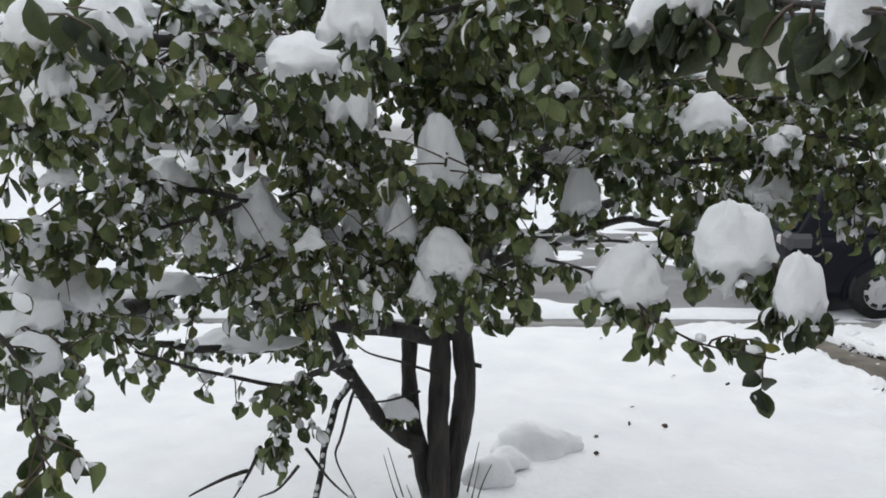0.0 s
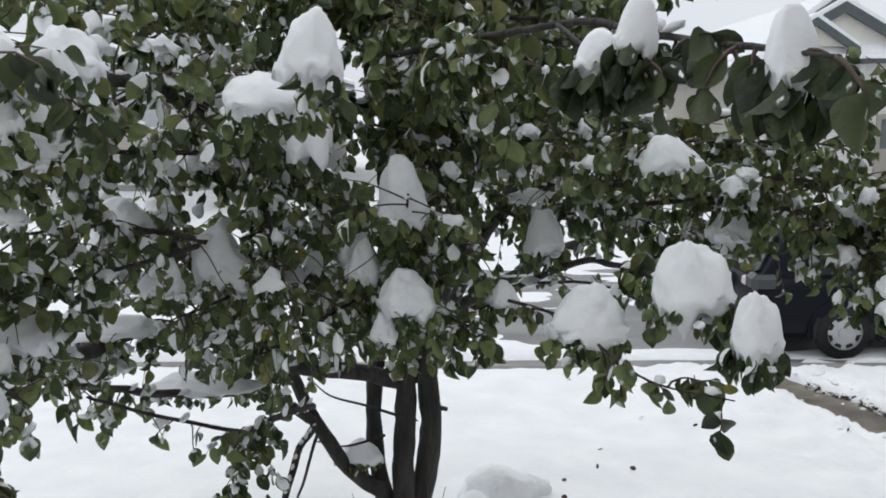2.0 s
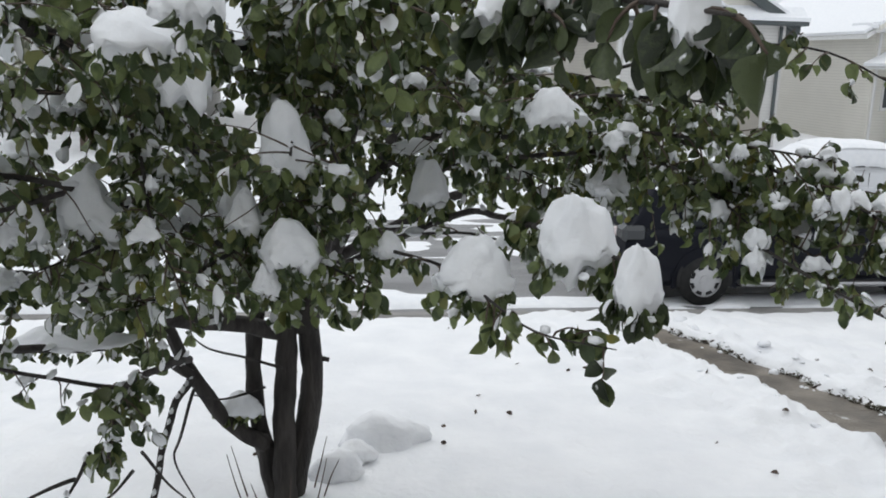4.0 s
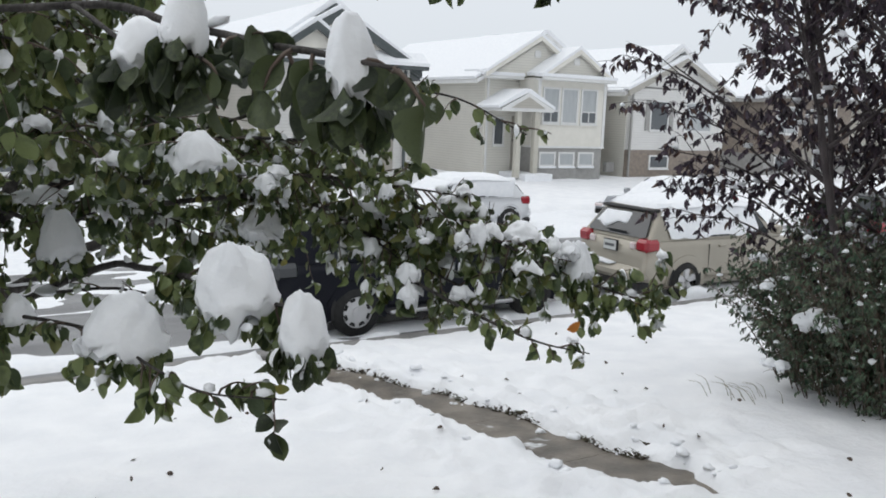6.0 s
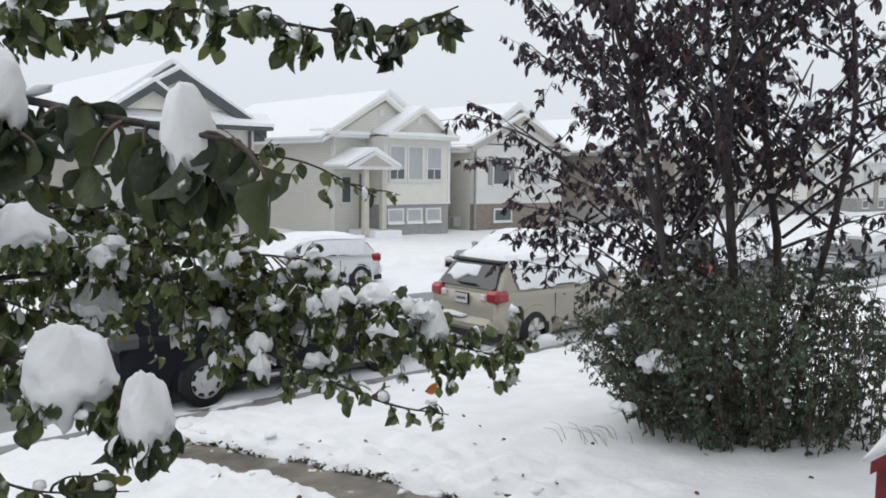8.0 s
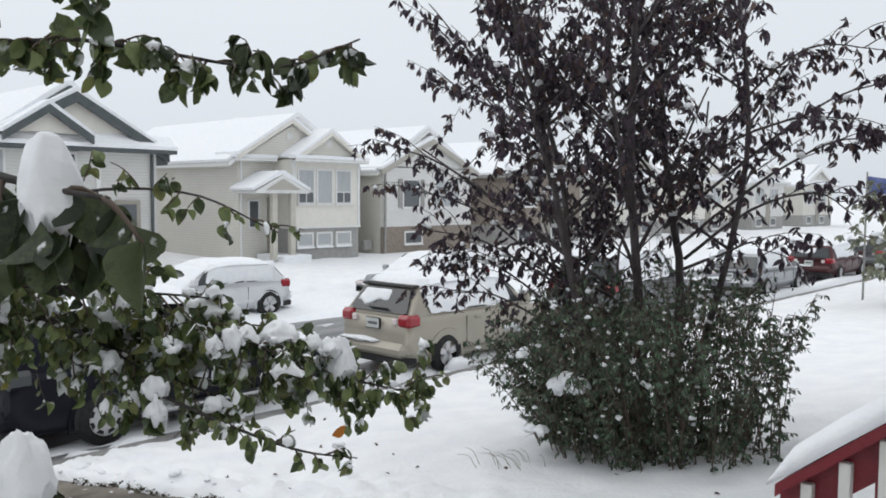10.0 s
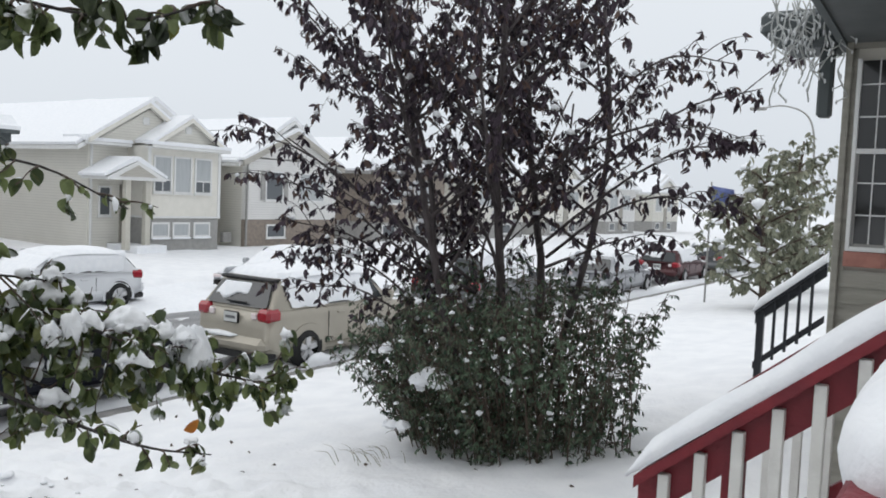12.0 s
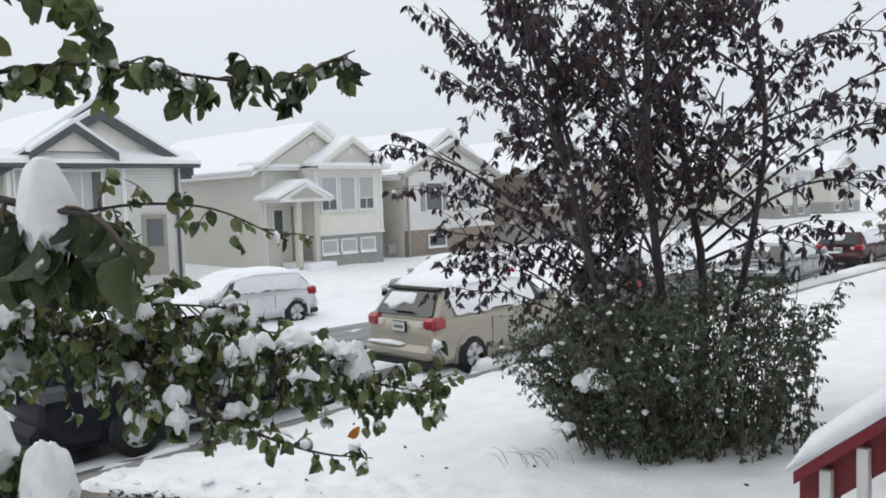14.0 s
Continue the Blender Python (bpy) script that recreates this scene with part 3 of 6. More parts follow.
def house_three():
    h = tagged(new("house"), "white bi-level house with brick base and snowy gable roof", "house", "houses across the street")
    part("wall", boxed(26.95, 28.5, 1.75, 33.2, 41, 4.6), M_SIDE3, h)
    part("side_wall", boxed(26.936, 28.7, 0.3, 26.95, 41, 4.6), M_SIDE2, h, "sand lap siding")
    part("base", boxed(26.96, 28.52, 0.3, 33.2, 41, 1.75), M_BRICK, h, "tan brick base")
    gable_roof(h, 26.95, 33.2, 28.9, 41, 4.55, 6.5, 0.4)
    gable_front(h, 27.0, 33.15, 28.5, 4.55, 5.95, M_SIDE3, M_SIDE1, False, 0.22)
    w = window_unit(h, 28.25, 2.7, 29.3, 3.95, 28.5, M_TRIM, M_GLASS)
    for a in (27.9, 29.4):
        part("shutter", boxed(a, 28.44, 2.65, a + 0.26, 28.49, 4.0, 0.01), M_STONE, w)
    window_unit(h, 28.4, 0.95, 29.5, 1.45, 28.52, M_TRIM, M_GLASS)
    window_unit(h, 30.5, 2.7, 32.2, 3.95, 28.5)
    part("downspout", boxed(26.97, 28.4, 0.4, 27.07, 28.49, 4.4, 0.02), M_STONE, h)
    part("meter_box", boxed(26.2, 29.0, 0.7, 26.7, 29.25, 1.15, 0.03), M_STONE, h)
    return h


def plain_house(x0, x1, y0, wall, trim, label, ze=4.6, zp=6.4, base=M_STONE):
    h = tagged(new("house"), label, "house", "houses across the street")
    part("wall", boxed(x0, y0, 1.6, x1, y0 + 11, ze), wall, h)
    part("base", boxed(x0 + 0.02, y0 + 0.02, 0.2, x1 - 0.02, y0 + 11, 1.6), base, h)
    gable_roof(h, x0, x1, y0 + 0.4, y0 + 11, ze, zp, 0.4, trim)
    gable_front(h, x0 + 0.1, x1 - 0.1, y0, ze, zp - 0.3, wall, trim, True)
    eave_skirt(h, x0 - 0.3, x1 + 0.3, y0, ze, trim)
    w = x1 - x0
    for a in (0.1, 0.55):
        window_unit(h, x0 + w * a, 2.7, x0 + w * a + 1.7, 4.0, y0, M_TRIM, M_CURTAIN, [("v", x0 + w * a + 0.85)])
        window_unit(h, x0 + w * a + 0.2, 0.85, x0 + w * a + 1.3, 1.4, y0 + 0.02, M_TRIM, M_GLASS)
    d = part("door", boxed(x0 + w * 0.42, y0 - 0.04, 0.9, x0 + w * 0.42 + 0.9, y0, 3.0), M_DOOR, h)
    part("handle", boxed(x0 + w * 0.42 + 0.75, y0 - 0.09, 1.9, x0 + w * 0.42 + 0.8, y0 - 0.04, 2.05), M_BLACK, d)
    return h


house_one()
house_two()
house_three()
plain_house(-2.6, 4.3, 29.0, M_SIDE2, M_TRIM, "cream house with white trim behind trees")
plain_house(-12.5, -5.2, 28.6, M_SIDE1, M_DTRIM, "taupe house with dark trim and snowy roof")
plain_house(-24, -15.5, 28.6, M_SIDE3, M_TRIM, "pale house with white trim, snow on roof")
plain_house(36.5, 43.5, 28.6, M_BRICK, M_STONE, "tan house half hidden behind the cherry tree")
plain_house(47, 54, 28.6, M_SIDE2, M_TRIM, "sand house with snowy gable roof")
plain_house(58, 65.5, 28.8, M_SIDEW, M_TRIM, "cream house with snowy gable roof")
plain_house(70, 77, 28.8, M_SIDE3, M_TRIM, "pale grey house down the street")
plain_house(82, 90, 28.8, M_SIDE2, M_TRIM, "sand house down the street")


# ---- vehicles ----
def loft(stations, close=True):
    """Cross-sections with equal numbers of points, joined into a skin."""
    bm = bmesh.new()
    rows = [[bm.verts.new(p) for p in s] for s in stations]
    n = len(rows[0])
    for a, b in zip(rows, rows[1:]):
        for k in range(n - 1):
            bm.faces.new((a[k], a[k + 1], b[k + 1], b[k]))
    if close:
        bm.faces.new(rows[0])
        bm.faces.new(rows[-1][::-1])
    bmesh.ops.recalc_face_normals(bm, faces=bm.faces)
    return bm


def wheel(parent, x, y, r, side, rim_mat, spokes=5, hub=False):
    """A wheel at rest; side is -1 for the face towards -y."""
    w = new("wheel")
    w.parent = parent
    w.location = (x, y, r)
    ring = [(0.0, r * 0.62), (0.02, r * 0.70), (0.03, r * 0.9), (0.055, r), (0.17, r), (0.2, r * 0.9), (0.2, r * 0.62)]
    verts, faces, N = [], [], 28
    for i in range(N):
        a = 2 * math.pi * i / N
        for dy, rr in ring:
            verts.append((math.cos(a) * rr, side * (0.1 - dy) , math.sin(a) * rr))
    m = len(ring)
    for i in range(N):
        for k in range(m - 1):
            j = (i + 1) % N
            faces.append((i * m + k, i * m + k + 1, j * m + k + 1, j * m + k))
    raw("tyre", verts, faces, M_TIRE, w, True)
    bm = bmesh.new()
    y0 = side * 0.07
    y1 = side * 0.092
    def disc(rad, ya, yb, seg=28):
        c = [bm.verts.new((math.cos(2 * math.pi * i / seg) * rad, ya, math.sin(2 * math.pi * i / seg) * rad)) for i in range(seg)]
        d = [bm.verts.new((math.cos(2 * math.pi * i / seg) * rad, yb, math.sin(2 * math.pi * i / seg) * rad)) for i in range(seg)]
        bm.faces.new(d)
        for i in range(seg):
            bm.faces.new((c[i], c[(i + 1) % seg], d[(i + 1) % seg], d[i]))
    rim = None
    if hub:
        disc(r * 0.66, side * 0.04, y0)
        rim = part("hub_cap", bm, rim_mat, w)
        bm = bmesh.new()
        disc(r * 0.2, y0, side * 0.085)
        part("hub", bm, rim_mat, rim)
        for i in range(8):
            a = 2 * math.pi * (i + 0.5) / 8
            bm = bmesh.new()
            c, s = math.cos(a), math.sin(a)
            pts = [(r * 0.44, -0.035), (r * 0.57, -0.05), (r * 0.57, 0.05), (r * 0.44, 0.035)]
            vs = [bm.verts.new((c * p - s * q, side * 0.0725, s * p + c * q)) for p, q in pts]
            bm.faces.new(vs)
            part("slot", bm, M_DARK, rim)
    else:
        disc(r * 0.64, side * 0.0, side * 0.02)
        rim = part("rim_back", bm, M_DARK, w)
        for i in range(spokes):
            a = 2 * math.pi * i / spokes + 0.3
            bm = bmesh.new()
            c, s = math.cos(a), math.sin(a)
            pts = [(0.02, -0.055), (r * 0.64, -0.085), (r * 0.64, 0.085), (0.02, 0.055)]
            lo = [bm.verts.new((c * p - s * q, side * 0.03, s * p + c * q)) for p, q in pts]
            hi = [bm.verts.new((c * p - s * q * 0.7, side * 0.085, s * p + c * q * 0.7)) for p, q in pts]
            bm.faces.new(hi)
            for k in range(4):
                bm.faces.new((lo[k], lo[(k + 1) % 4], hi[(k + 1) % 4], hi[k]))
            part("spoke", bm, rim_mat, w)
    return w


def car(label, paint, at, length=4.8, width=1.82, height=1.68, flip=False, kind_suv=True, hub=False, tyre=0.36, rear_axle=0.95, wheelbase=2.85, boards=False, snow=0.14, category="car", rear_detail=False, crust=True, lamp=M_TAIL, waist=0.60):
    """A car whose tail is at local x = 0 and nose at x = length; the near side is at local y = 0."""
    c = tagged(new("parked_car"), label, category, "parked cars")
    L, W, H = length, width, height
    belt = H * waist
    # lower body: (x, top, half-width factor, sill)
    low = [(0.0, belt * 0.70, 0.90, 0.42), (0.05, belt * 0.96, 0.95, 0.33), (0.35, belt, 0.985, 0.26), (1.2, belt, 1.0, 0.24), (L * 0.5, belt * 0.98, 1.0, 0.24), (L * 0.68, belt * 0.96, 1.0, 0.24), (L * 0.74, belt * 0.95, 0.99, 0.24), (L * 0.9, belt * 0.87, 0.96, 0.26), (L * 0.975, belt * 0.72, 0.86, 0.3), (L, belt * 0.55, 0.72, 0.36)]
    def section(x, top, k, sill):
        h = W / 2
        pts = [(-0.86, sill), (-0.97, sill + 0.1), (-1.0, sill + (top - sill) * 0.45), (-0.985, top - 0.14), (-0.955, top - 0.02), (-0.9, top), (0.9, top), (0.955, top - 0.02), (0.985, top - 0.14), (1.0, sill + (top - sill) * 0.45), (0.97, sill + 0.1), (0.86, sill)]
        return [(x, h + h * k * p, z) for p, z in pts] + [(x, h - 0.86 * h * k, sill)]
    body = part("body", loft([section(*s) for s in low]), paint, c, "", True)
    m = body.modifiers.new("edges", "BEVEL")
    m.width, m.segments, m.limit_method = 0.10, 4, "ANGLE"
    # cabin
    if kind_suv:
        cab = [(0.10, belt - 0.02, 0.02), (0.46, H - 0.13, 0.9), (0.72, H - 0.03, 1.0), (L * 0.4, H, 1.0), (L * 0.52, H - 0.04, 0.97), (L * 0.56, H - 0.1, 0.9), (L * 0.72, belt - 0.03, 0.02)]
    else:
        cab = [(0.35, belt - 0.02, 0.02), (0.95, H - 0.12, 0.9), (1.25, H - 0.03, 1.0), (L * 0.44, H, 1.0), (L * 0.52, H - 0.05, 0.97), (L * 0.56, H - 0.12, 0.9), (L * 0.74, belt - 0.03, 0.02)]
    def cabin_section(x, top, f, grow=0.0):
        h = W / 2
        zt = top
        hb = 0.93 + grow
        ht = 0.93 - 0.17 * max(0, (zt - belt) / (H - belt)) + grow
        ring = [(hb, belt - 0.05), (ht + 0.3 * (hb - ht) + 0.012, belt + 0.7 * (zt - 0.07 * f - belt)), (ht, zt - 0.08 * f), (ht - 0.035, zt - 0.025 * f), (ht - 0.12, zt)]
        return [(x, h - h * k, z) for k, z in ring] + [(x, h + h * k, z) for k, z in ring[::-1]]
    cabin = part("cabin", loft([cabin_section(*s) for s in cab]), paint, c, "", True)
    cm = cabin.modifiers.new("edges", "BEVEL")
    cm.width, cm.segments, cm.limit_method = 0.09, 4, "ANGLE"
    # side glass, set a little proud of the skin
    zt = H - 0.17
    zb = belt + 0.03
    lean = 0.17 * (zt - belt) / (H - belt)
    x_rear, x_front = (0.72, L * 0.66) if kind_suv else (1.0, L * 0.67)
    cuts = [x_rear, x_rear + (x_front - x_rear) * 0.32, x_rear + (x_front - x_rear) * 0.64, x_front]
    for side in (-1, 1):
        for i, (a, b) in enumerate(zip(cuts, cuts[1:])):
            h = W / 2
            yb_, yt_ = h + side * h * 0.935, h + side * h * (0.935 - lean)
            top_b = b - 0.05 if i < 2 else b - L * 0.085
            bm = bmesh.new()
            q = [(a + 0.05, yb_, zb), (b - 0.05, yb_, zb), (top_b, yt_, zt), (a + 0.05 + (0.12 if i == 0 else 0), yt_, zt)]
            lo = [bm.verts.new(p) for p in q]
            hi = [bm.verts.new((p[0], p[1] + side * 0.012, p[2])) for p in q]
            bm.faces.new(hi)
            for k in range(4):
                bm.faces.new((lo[k], lo[(k + 1) % 4], hi[(k + 1) % 4], hi[k]))
            part("side_window", bm, M_CARGLASS, c)
    # rear glass and tail lamps
    xr0, xr1 = (0.135, 0.425) if kind_suv else (0.42, 0.86)
    bm = bmesh.new()
    def glass_x(z):
        return xr0 - 0.012 + (xr1 - xr0) * (z - belt - 0.02) / (H - 0.15 - belt)
    outline = ((0.14, 0.05), (0.86, 0.05), (0.9, 0.12), (0.835, 0.96), (0.8, 1.0), (0.2, 1.0), (0.165, 0.96), (0.1, 0.12))
    q = [(glass_x(belt + (H - 0.2 - belt) * v), W * u, belt + (H - 0.2 - belt) * v) for u, v in outline]
    vs = [bm.verts.new(p) for p in q]
    hi = [bm.verts.new((p[0] - 0.03, p[1], p[2] + 0.012)) for p in q]
    bm.faces.new(hi)
    for k in range(8):
        bm.faces.new((vs[k], vs[(k + 1) % 8], hi[(k + 1) % 8], hi[k]))
    part("rear_window", bm, M_CARGLASS, c)
    for side in (0, 1):
        ys = (W * 0.008, W * 0.18) if side == 0 else (W * 0.82, W * 0.992)
        t = part("tail_lamp", boxed(-0.012, ys[0], belt - 0.205, 0.34, ys[1], belt + 0.03, 0.06), lamp, c, "red tail lamp" if lamp == M_TAIL else "dark tail lamp")
        inner = (W * 0.178, W * 0.25) if side == 0 else (W * 0.75, W * 0.822)
        part("reversing_lens", boxed(-0.004, inner[0], belt - 0.17, 0.1, inner[1], belt - 0.05, 0.02), M_CLEAR, t)
        hy = (W * 0.08, W * 0.28) if side == 0 else (W * 0.72, W * 0.92)
        part("headlamp", boxed(L - 0.3, hy[0], belt * 0.6, L - 0.06, hy[1], belt * 0.75, 0.03), M_CLEAR, c)
    bmp = part("bumper", boxed(-0.12, 0.06, 0.34, 0.3, W - 0.06, 0.62, 0.10), paint, c)
    raw("bumper_snow", *snow_lump((-0.03, W * 0.68, 0.61), 0.10, 0.46, 0.05, at[0], 0.3, 0.5), M_SNOW, bmp, True)
    part("valance", boxed(-0.07, 0.09, 0.24, 0.3, W - 0.09, 0.38, 0.03), M_DARK, bmp, "black plastic lower bumper")
    plate = part("number_plate", boxed(-0.03, W / 2 - 0.16, belt - 0.25, 0.0, W / 2 + 0.16, belt - 0.08), M_PLATE, c)
    part("plate_surround", boxed(-0.024, W / 2 - 0.17, belt - 0.262, 0.02, W / 2 + 0.17, belt - 0.068), M_DARK, c)
    part("plate_bar", boxed(-0.034, W / 2 - 0.12, belt - 0.19, -0.03, W / 2 + 0.12, belt - 0.14), M_GREYCAR, plate)
    if rear_detail:
        part("spoiler", boxed(0.33, 0.24, H - 0.165, 0.54, W - 0.24, H - 0.115, 0.022), M_DARK, c)
        part("wiper", boxed(0.075, W * 0.35, belt + 0.09, 0.1, W * 0.62, belt + 0.11), M_DARK, c)
    # wheel arches and wheels
    for x in (rear_axle, rear_axle + wheelbase):
        for side in (0, 1):
            y0 = -0.012 if side == 0 else W + 0.012
            N = 16
            for nm, r_in, r_out, mat, off in (("arch", tyre * 1.06, tyre * 1.3, paint, 0.014), ("arch_well", 0.05, tyre * 1.1, M_DARK, 0.006)):
                bm = bmesh.new()
                a_ = [bm.verts.new((x + r_in * math.cos(math.pi * (i / N * 1.16 - 0.08)), y0 + (0.05 if side == 0 else -0.05), tyre + r_in * math.sin(math.pi * (i / N * 1.16 - 0.08)))) for i in range(N + 1)]
                yo = -off if side == 0 else off
                b_ = [bm.verts.new((x + r_out * math.cos(math.pi * (i / N * 1.16 - 0.08)), y0 + yo + (0.03 if side == 0 else -0.03), tyre + r_out * math.sin(math.pi * (i / N * 1.16 - 0.08)))) for i in range(N + 1)]
                for i in range(N):
                    bm.faces.new((a_[i], a_[i + 1], b_[i + 1], b_[i]))
                if nm == "arch":
                    d_ = [bm.verts.new((v.co.x, v.co.y + (0.05 if side == 0 else -0.05), v.co.z)) for v in b_]
                    for i in range(N):
                        bm.faces.new((b_[i], b_[i + 1], d_[i + 1], d_[i]))
                part(nm, bm, mat, c)
            wheel(c, x, 0.07 if side == 0 else W - 0.07, tyre, -1 if side == 0 else 1, M_RIM, 5, hub)
    for side in (0, 1):
        y = -0.09 if side == 0 else W - 0.05
        mir = part("mirror", boxed(L * 0.64, y - 0.1, belt + 0.03, L * 0.64 + 0.14, y + 0.1, belt + 0.2, 0.03), paint, c)
        for x in (L * 0.36, L * 0.55):
            part("door_handle", boxed(x, -0.02 if side == 0 else W - 0.01, belt - 0.16, x + 0.2, 0.02 if side == 0 else W + 0.02, belt - 0.12, 0.01), paint, c)
        for x in (L * 0.31, L * 0.5, L * 0.68):
            part("door_gap", boxed(x, -0.003 if side == 0 else W - 0.012, 0.42, x + 0.008, 0.012 if side == 0 else W + 0.003, belt - 0.1), M_DARK, c)
        yy = -0.006 if side == 0 else W + 0.006
        part("side_trim", boxed(rear_axle + 0.5, yy - 0.012, 0.43, rear_axle + wheelbase - 0.5, yy + 0.012, 0.5, 0.004), paint, c)
    if boards:
        part("running_board", boxed(rear_axle + 0.45, -0.16, 0.31, rear_axle + wheelbase - 0.45, 0.08, 0.37, 0.02), M_CHROME, c, "silver running board")
    pt = pose(at[0], at[1], at[2], 0, 0, at[3] if len(at) > 3 else 0)
    c.matrix_world = pt
    # snow lying on roof, glass and bonnet
    if snow:
        s = Mass()
        def cap(x0, x1, z_at, half, thick, nx=26, ny=14, seed=0.0):
            vs, fs = [], []
            for i in range(nx + 1):
                for j in range(ny + 1):
                    u, v = i / nx * 2 - 1, j / ny * 2 - 1
                    x = (x0 + x1) / 2 + u * (x1 - x0) / 2
                    hw = half(x)
                    e = max(0.0, 1 - abs(u) ** 5) * max(0.0, 1 - abs(v) ** 2.6)
                    y = W / 2 + v * hw
                    z = z_at(x) + thick * e ** 0.5 * (1 + 0.22 * noise.noise(Vector((x * 1.7, y * 1.7, seed))))
                    vs.append((x, y + 0.02 * noise.noise(Vector((x * 4, v, seed))), z))
            for i in range(nx):
                for j in range(ny):
                    a = i * (ny + 1) + j
                    fs.append((a, a + 1, a + ny + 2, a + ny + 1))
            s.add(vs, fs)
        xs_, zs_ = [k[0] for k in cab], [k[1] for k in cab]
        cab_z = lambda x: float(np.interp(x, xs_, zs_))
        low_z = lambda x: float(np.interp(x, [k[0] for k in low], [k[1] for k in low]))
        cap(cab[1][0] - 0.02, cab[5][0] + 0.1, lambda x: cab_z(x) - 0.05, lambda x: W / 2 * 0.88, snow, seed=at[0])
        cap(cab[5][0], cab[6][0], lambda x: cab_z(x) + 0.005, lambda x: W / 2 * 0.84, snow * 0.6, 10, 12, at[0] + 3)
        cap(L * 0.71, L * 0.95, lambda x: low_z(x) + 0.002, lambda x: W / 2 * 0.88, snow * 0.8, 16, 12, at[0] + 6)
        cov = s.build("snow_cover", M_SNOW)
        tagged(cov, "fresh snow lying on a parked car", "snow", "snow on cars")
        cov.matrix_world = pt
        # snow stuck to the rear glass and sliding over the side windows
        if crust:
            rear, fs = [], []
            for i in range(13):
                for j in range(9):
                    u, v = i / 12, j / 8
                    e = (max(0, 1 - (2 * u - 1) ** 4) * max(0, 1 - (2 * v - 1) ** 4)) ** 0.5
                    zz = belt + 0.13 + (H - 0.33 - belt) * v + (0.12 * noise.noise(Vector((u * 3.1, at[0], 1))) + 0.09 * (1 - u)) * (1 - v)
                    rear.append((glass_x(zz) - 0.022 - 0.06 * e, W * (0.40 + (0.47 - 0.08 * v) * u), zz))
            fs = [(i * 9 + j, i * 9 + j + 1, (i + 1) * 9 + j + 1, (i + 1) * 9 + j) for i in range(12) for j in range(8)]
            ob = raw("snow_crust", rear, fs, M_SNOW, None, True)
            tagged(ob, "snow stuck to a parked car's rear window", "snow", "snow on cars")
            ob.matrix_world = pt
            sheet = []
            for i in range(41):
                for j in range(9):
                    u, v = i / 40, j / 8
                    x0 = x_rear - 0.13 - 0.2 * v + 0.02 * noise.noise(Vector((v * 5, at[0], 3)))
                    x = x0 + (x_front - x0 - 0.3 - 0.25 * v) * u
                    low_e = belt + 0.03 + 0.05 * noise.noise(Vector((x * 3, at[0], 5))) + 0.25 * max(0, u - 0.85)
                    zz = low_e + (H - low_e) * v
                    tilt = 0.935 - 0.17 * (zz - belt) / (H - belt) - 0.5 * max(0, v - 0.8)
                    e = (max(0, 1 - (2 * u - 1) ** 6) * max(0, 1 - (1 - v) ** 3)) ** 0.6
                    sheet.append((x, W / 2 - W / 2 * tilt - 0.015 - 0.06 * e * (1 + 0.3 * noise.noise(Vector((x * 3, zz * 5, 2)))), zz))
            fs = [(i * 9 + j, (i + 1) * 9 + j, (i + 1) * 9 + j + 1, i * 9 + j + 1) for i in range(40) for j in range(8)]
            for mirror in (False, True):
                pts = [(p[0], W - p[1], p[2]) if mirror else p for p in sheet]
                ob = raw("snow_crust", pts, fs, M_SNOW, None, True)
                tagged(ob, "sheet of snow sliding over a parked car's side windows", "snow", "snow on cars")
                ob.matrix_world = pt
    return c


car("beige crossover with red tail lamps, snowed roof, parked at kerb", M_BEIGE, (10.28, 10.2, 0.0), 4.89, 1.83, 1.72, rear_axle=0.98, wheelbase=2.89, rear_detail=True, tyre=0.36, waist=0.635)
car("black van with silver wheel covers parked at the kerb", M_NAVY, (3.75, 10.32, 0.0), 5.1, 1.95, 1.78, hub=True, rear_axle=1.17, wheelbase=3.03, boards=True, tyre=0.36, crust=False, lamp=M_CARGLASS)
car("white hatchback under snow across the street", M_WCAR, (13.8, 19.95, 0.02, 180), 4.4, 1.8, 1.46, rear_axle=0.72, wheelbase=2.65, tyre=0.34, waist=0.64)
car("silver car under snow parked across the street", M_SILVER, (21.6, 19.45, 0.0, 180), 4.6, 1.8, 1.36, rear_axle=0.9, wheelbase=2.7, kind_suv=False, tyre=0.33)
car("grey sport utility parked further along the kerb", M_GREYCAR, (17.2, 10.35, 0.0), 4.9, 1.9, 1.85, rear_axle=1.0, wheelbase=2.9, tyre=0.38)
car("red car under snow parked down the street", M_REDCAR, (33.5, 10.6, 0.0), 4.6, 1.8, 1.5, rear_axle=0.9, wheelbase=2.7, tyre=0.34)
car("silver car under snow parked down the street", M_SILVER, (26.0, 10.5, 0.0), 4.6, 1.8, 1.5, rear_axle=0.9, wheelbase=2.7, tyre=0.34, kind_suv=False, lamp=M_CARGLASS)
car("dark grey car parked far down the street", M_GREYCAR, (40.0, 10.6, 0.0), 4.6, 1.8, 1.5, rear_axle=0.9, wheelbase=2.7, tyre=0.34)


# ---- leaves and branches ----
LEAF_ROWS = [(0.0, 0.02), (0.1, 0.13), (0.25, 0.29), (0.45, 0.355), (0.68, 0.31), (0.87, 0.16), (1.0, 0.0)]
NARROW_ROWS = [(0.0, 0.02), (0.3, 0.19), (0.65, 0.175), (1.0, 0.0)]


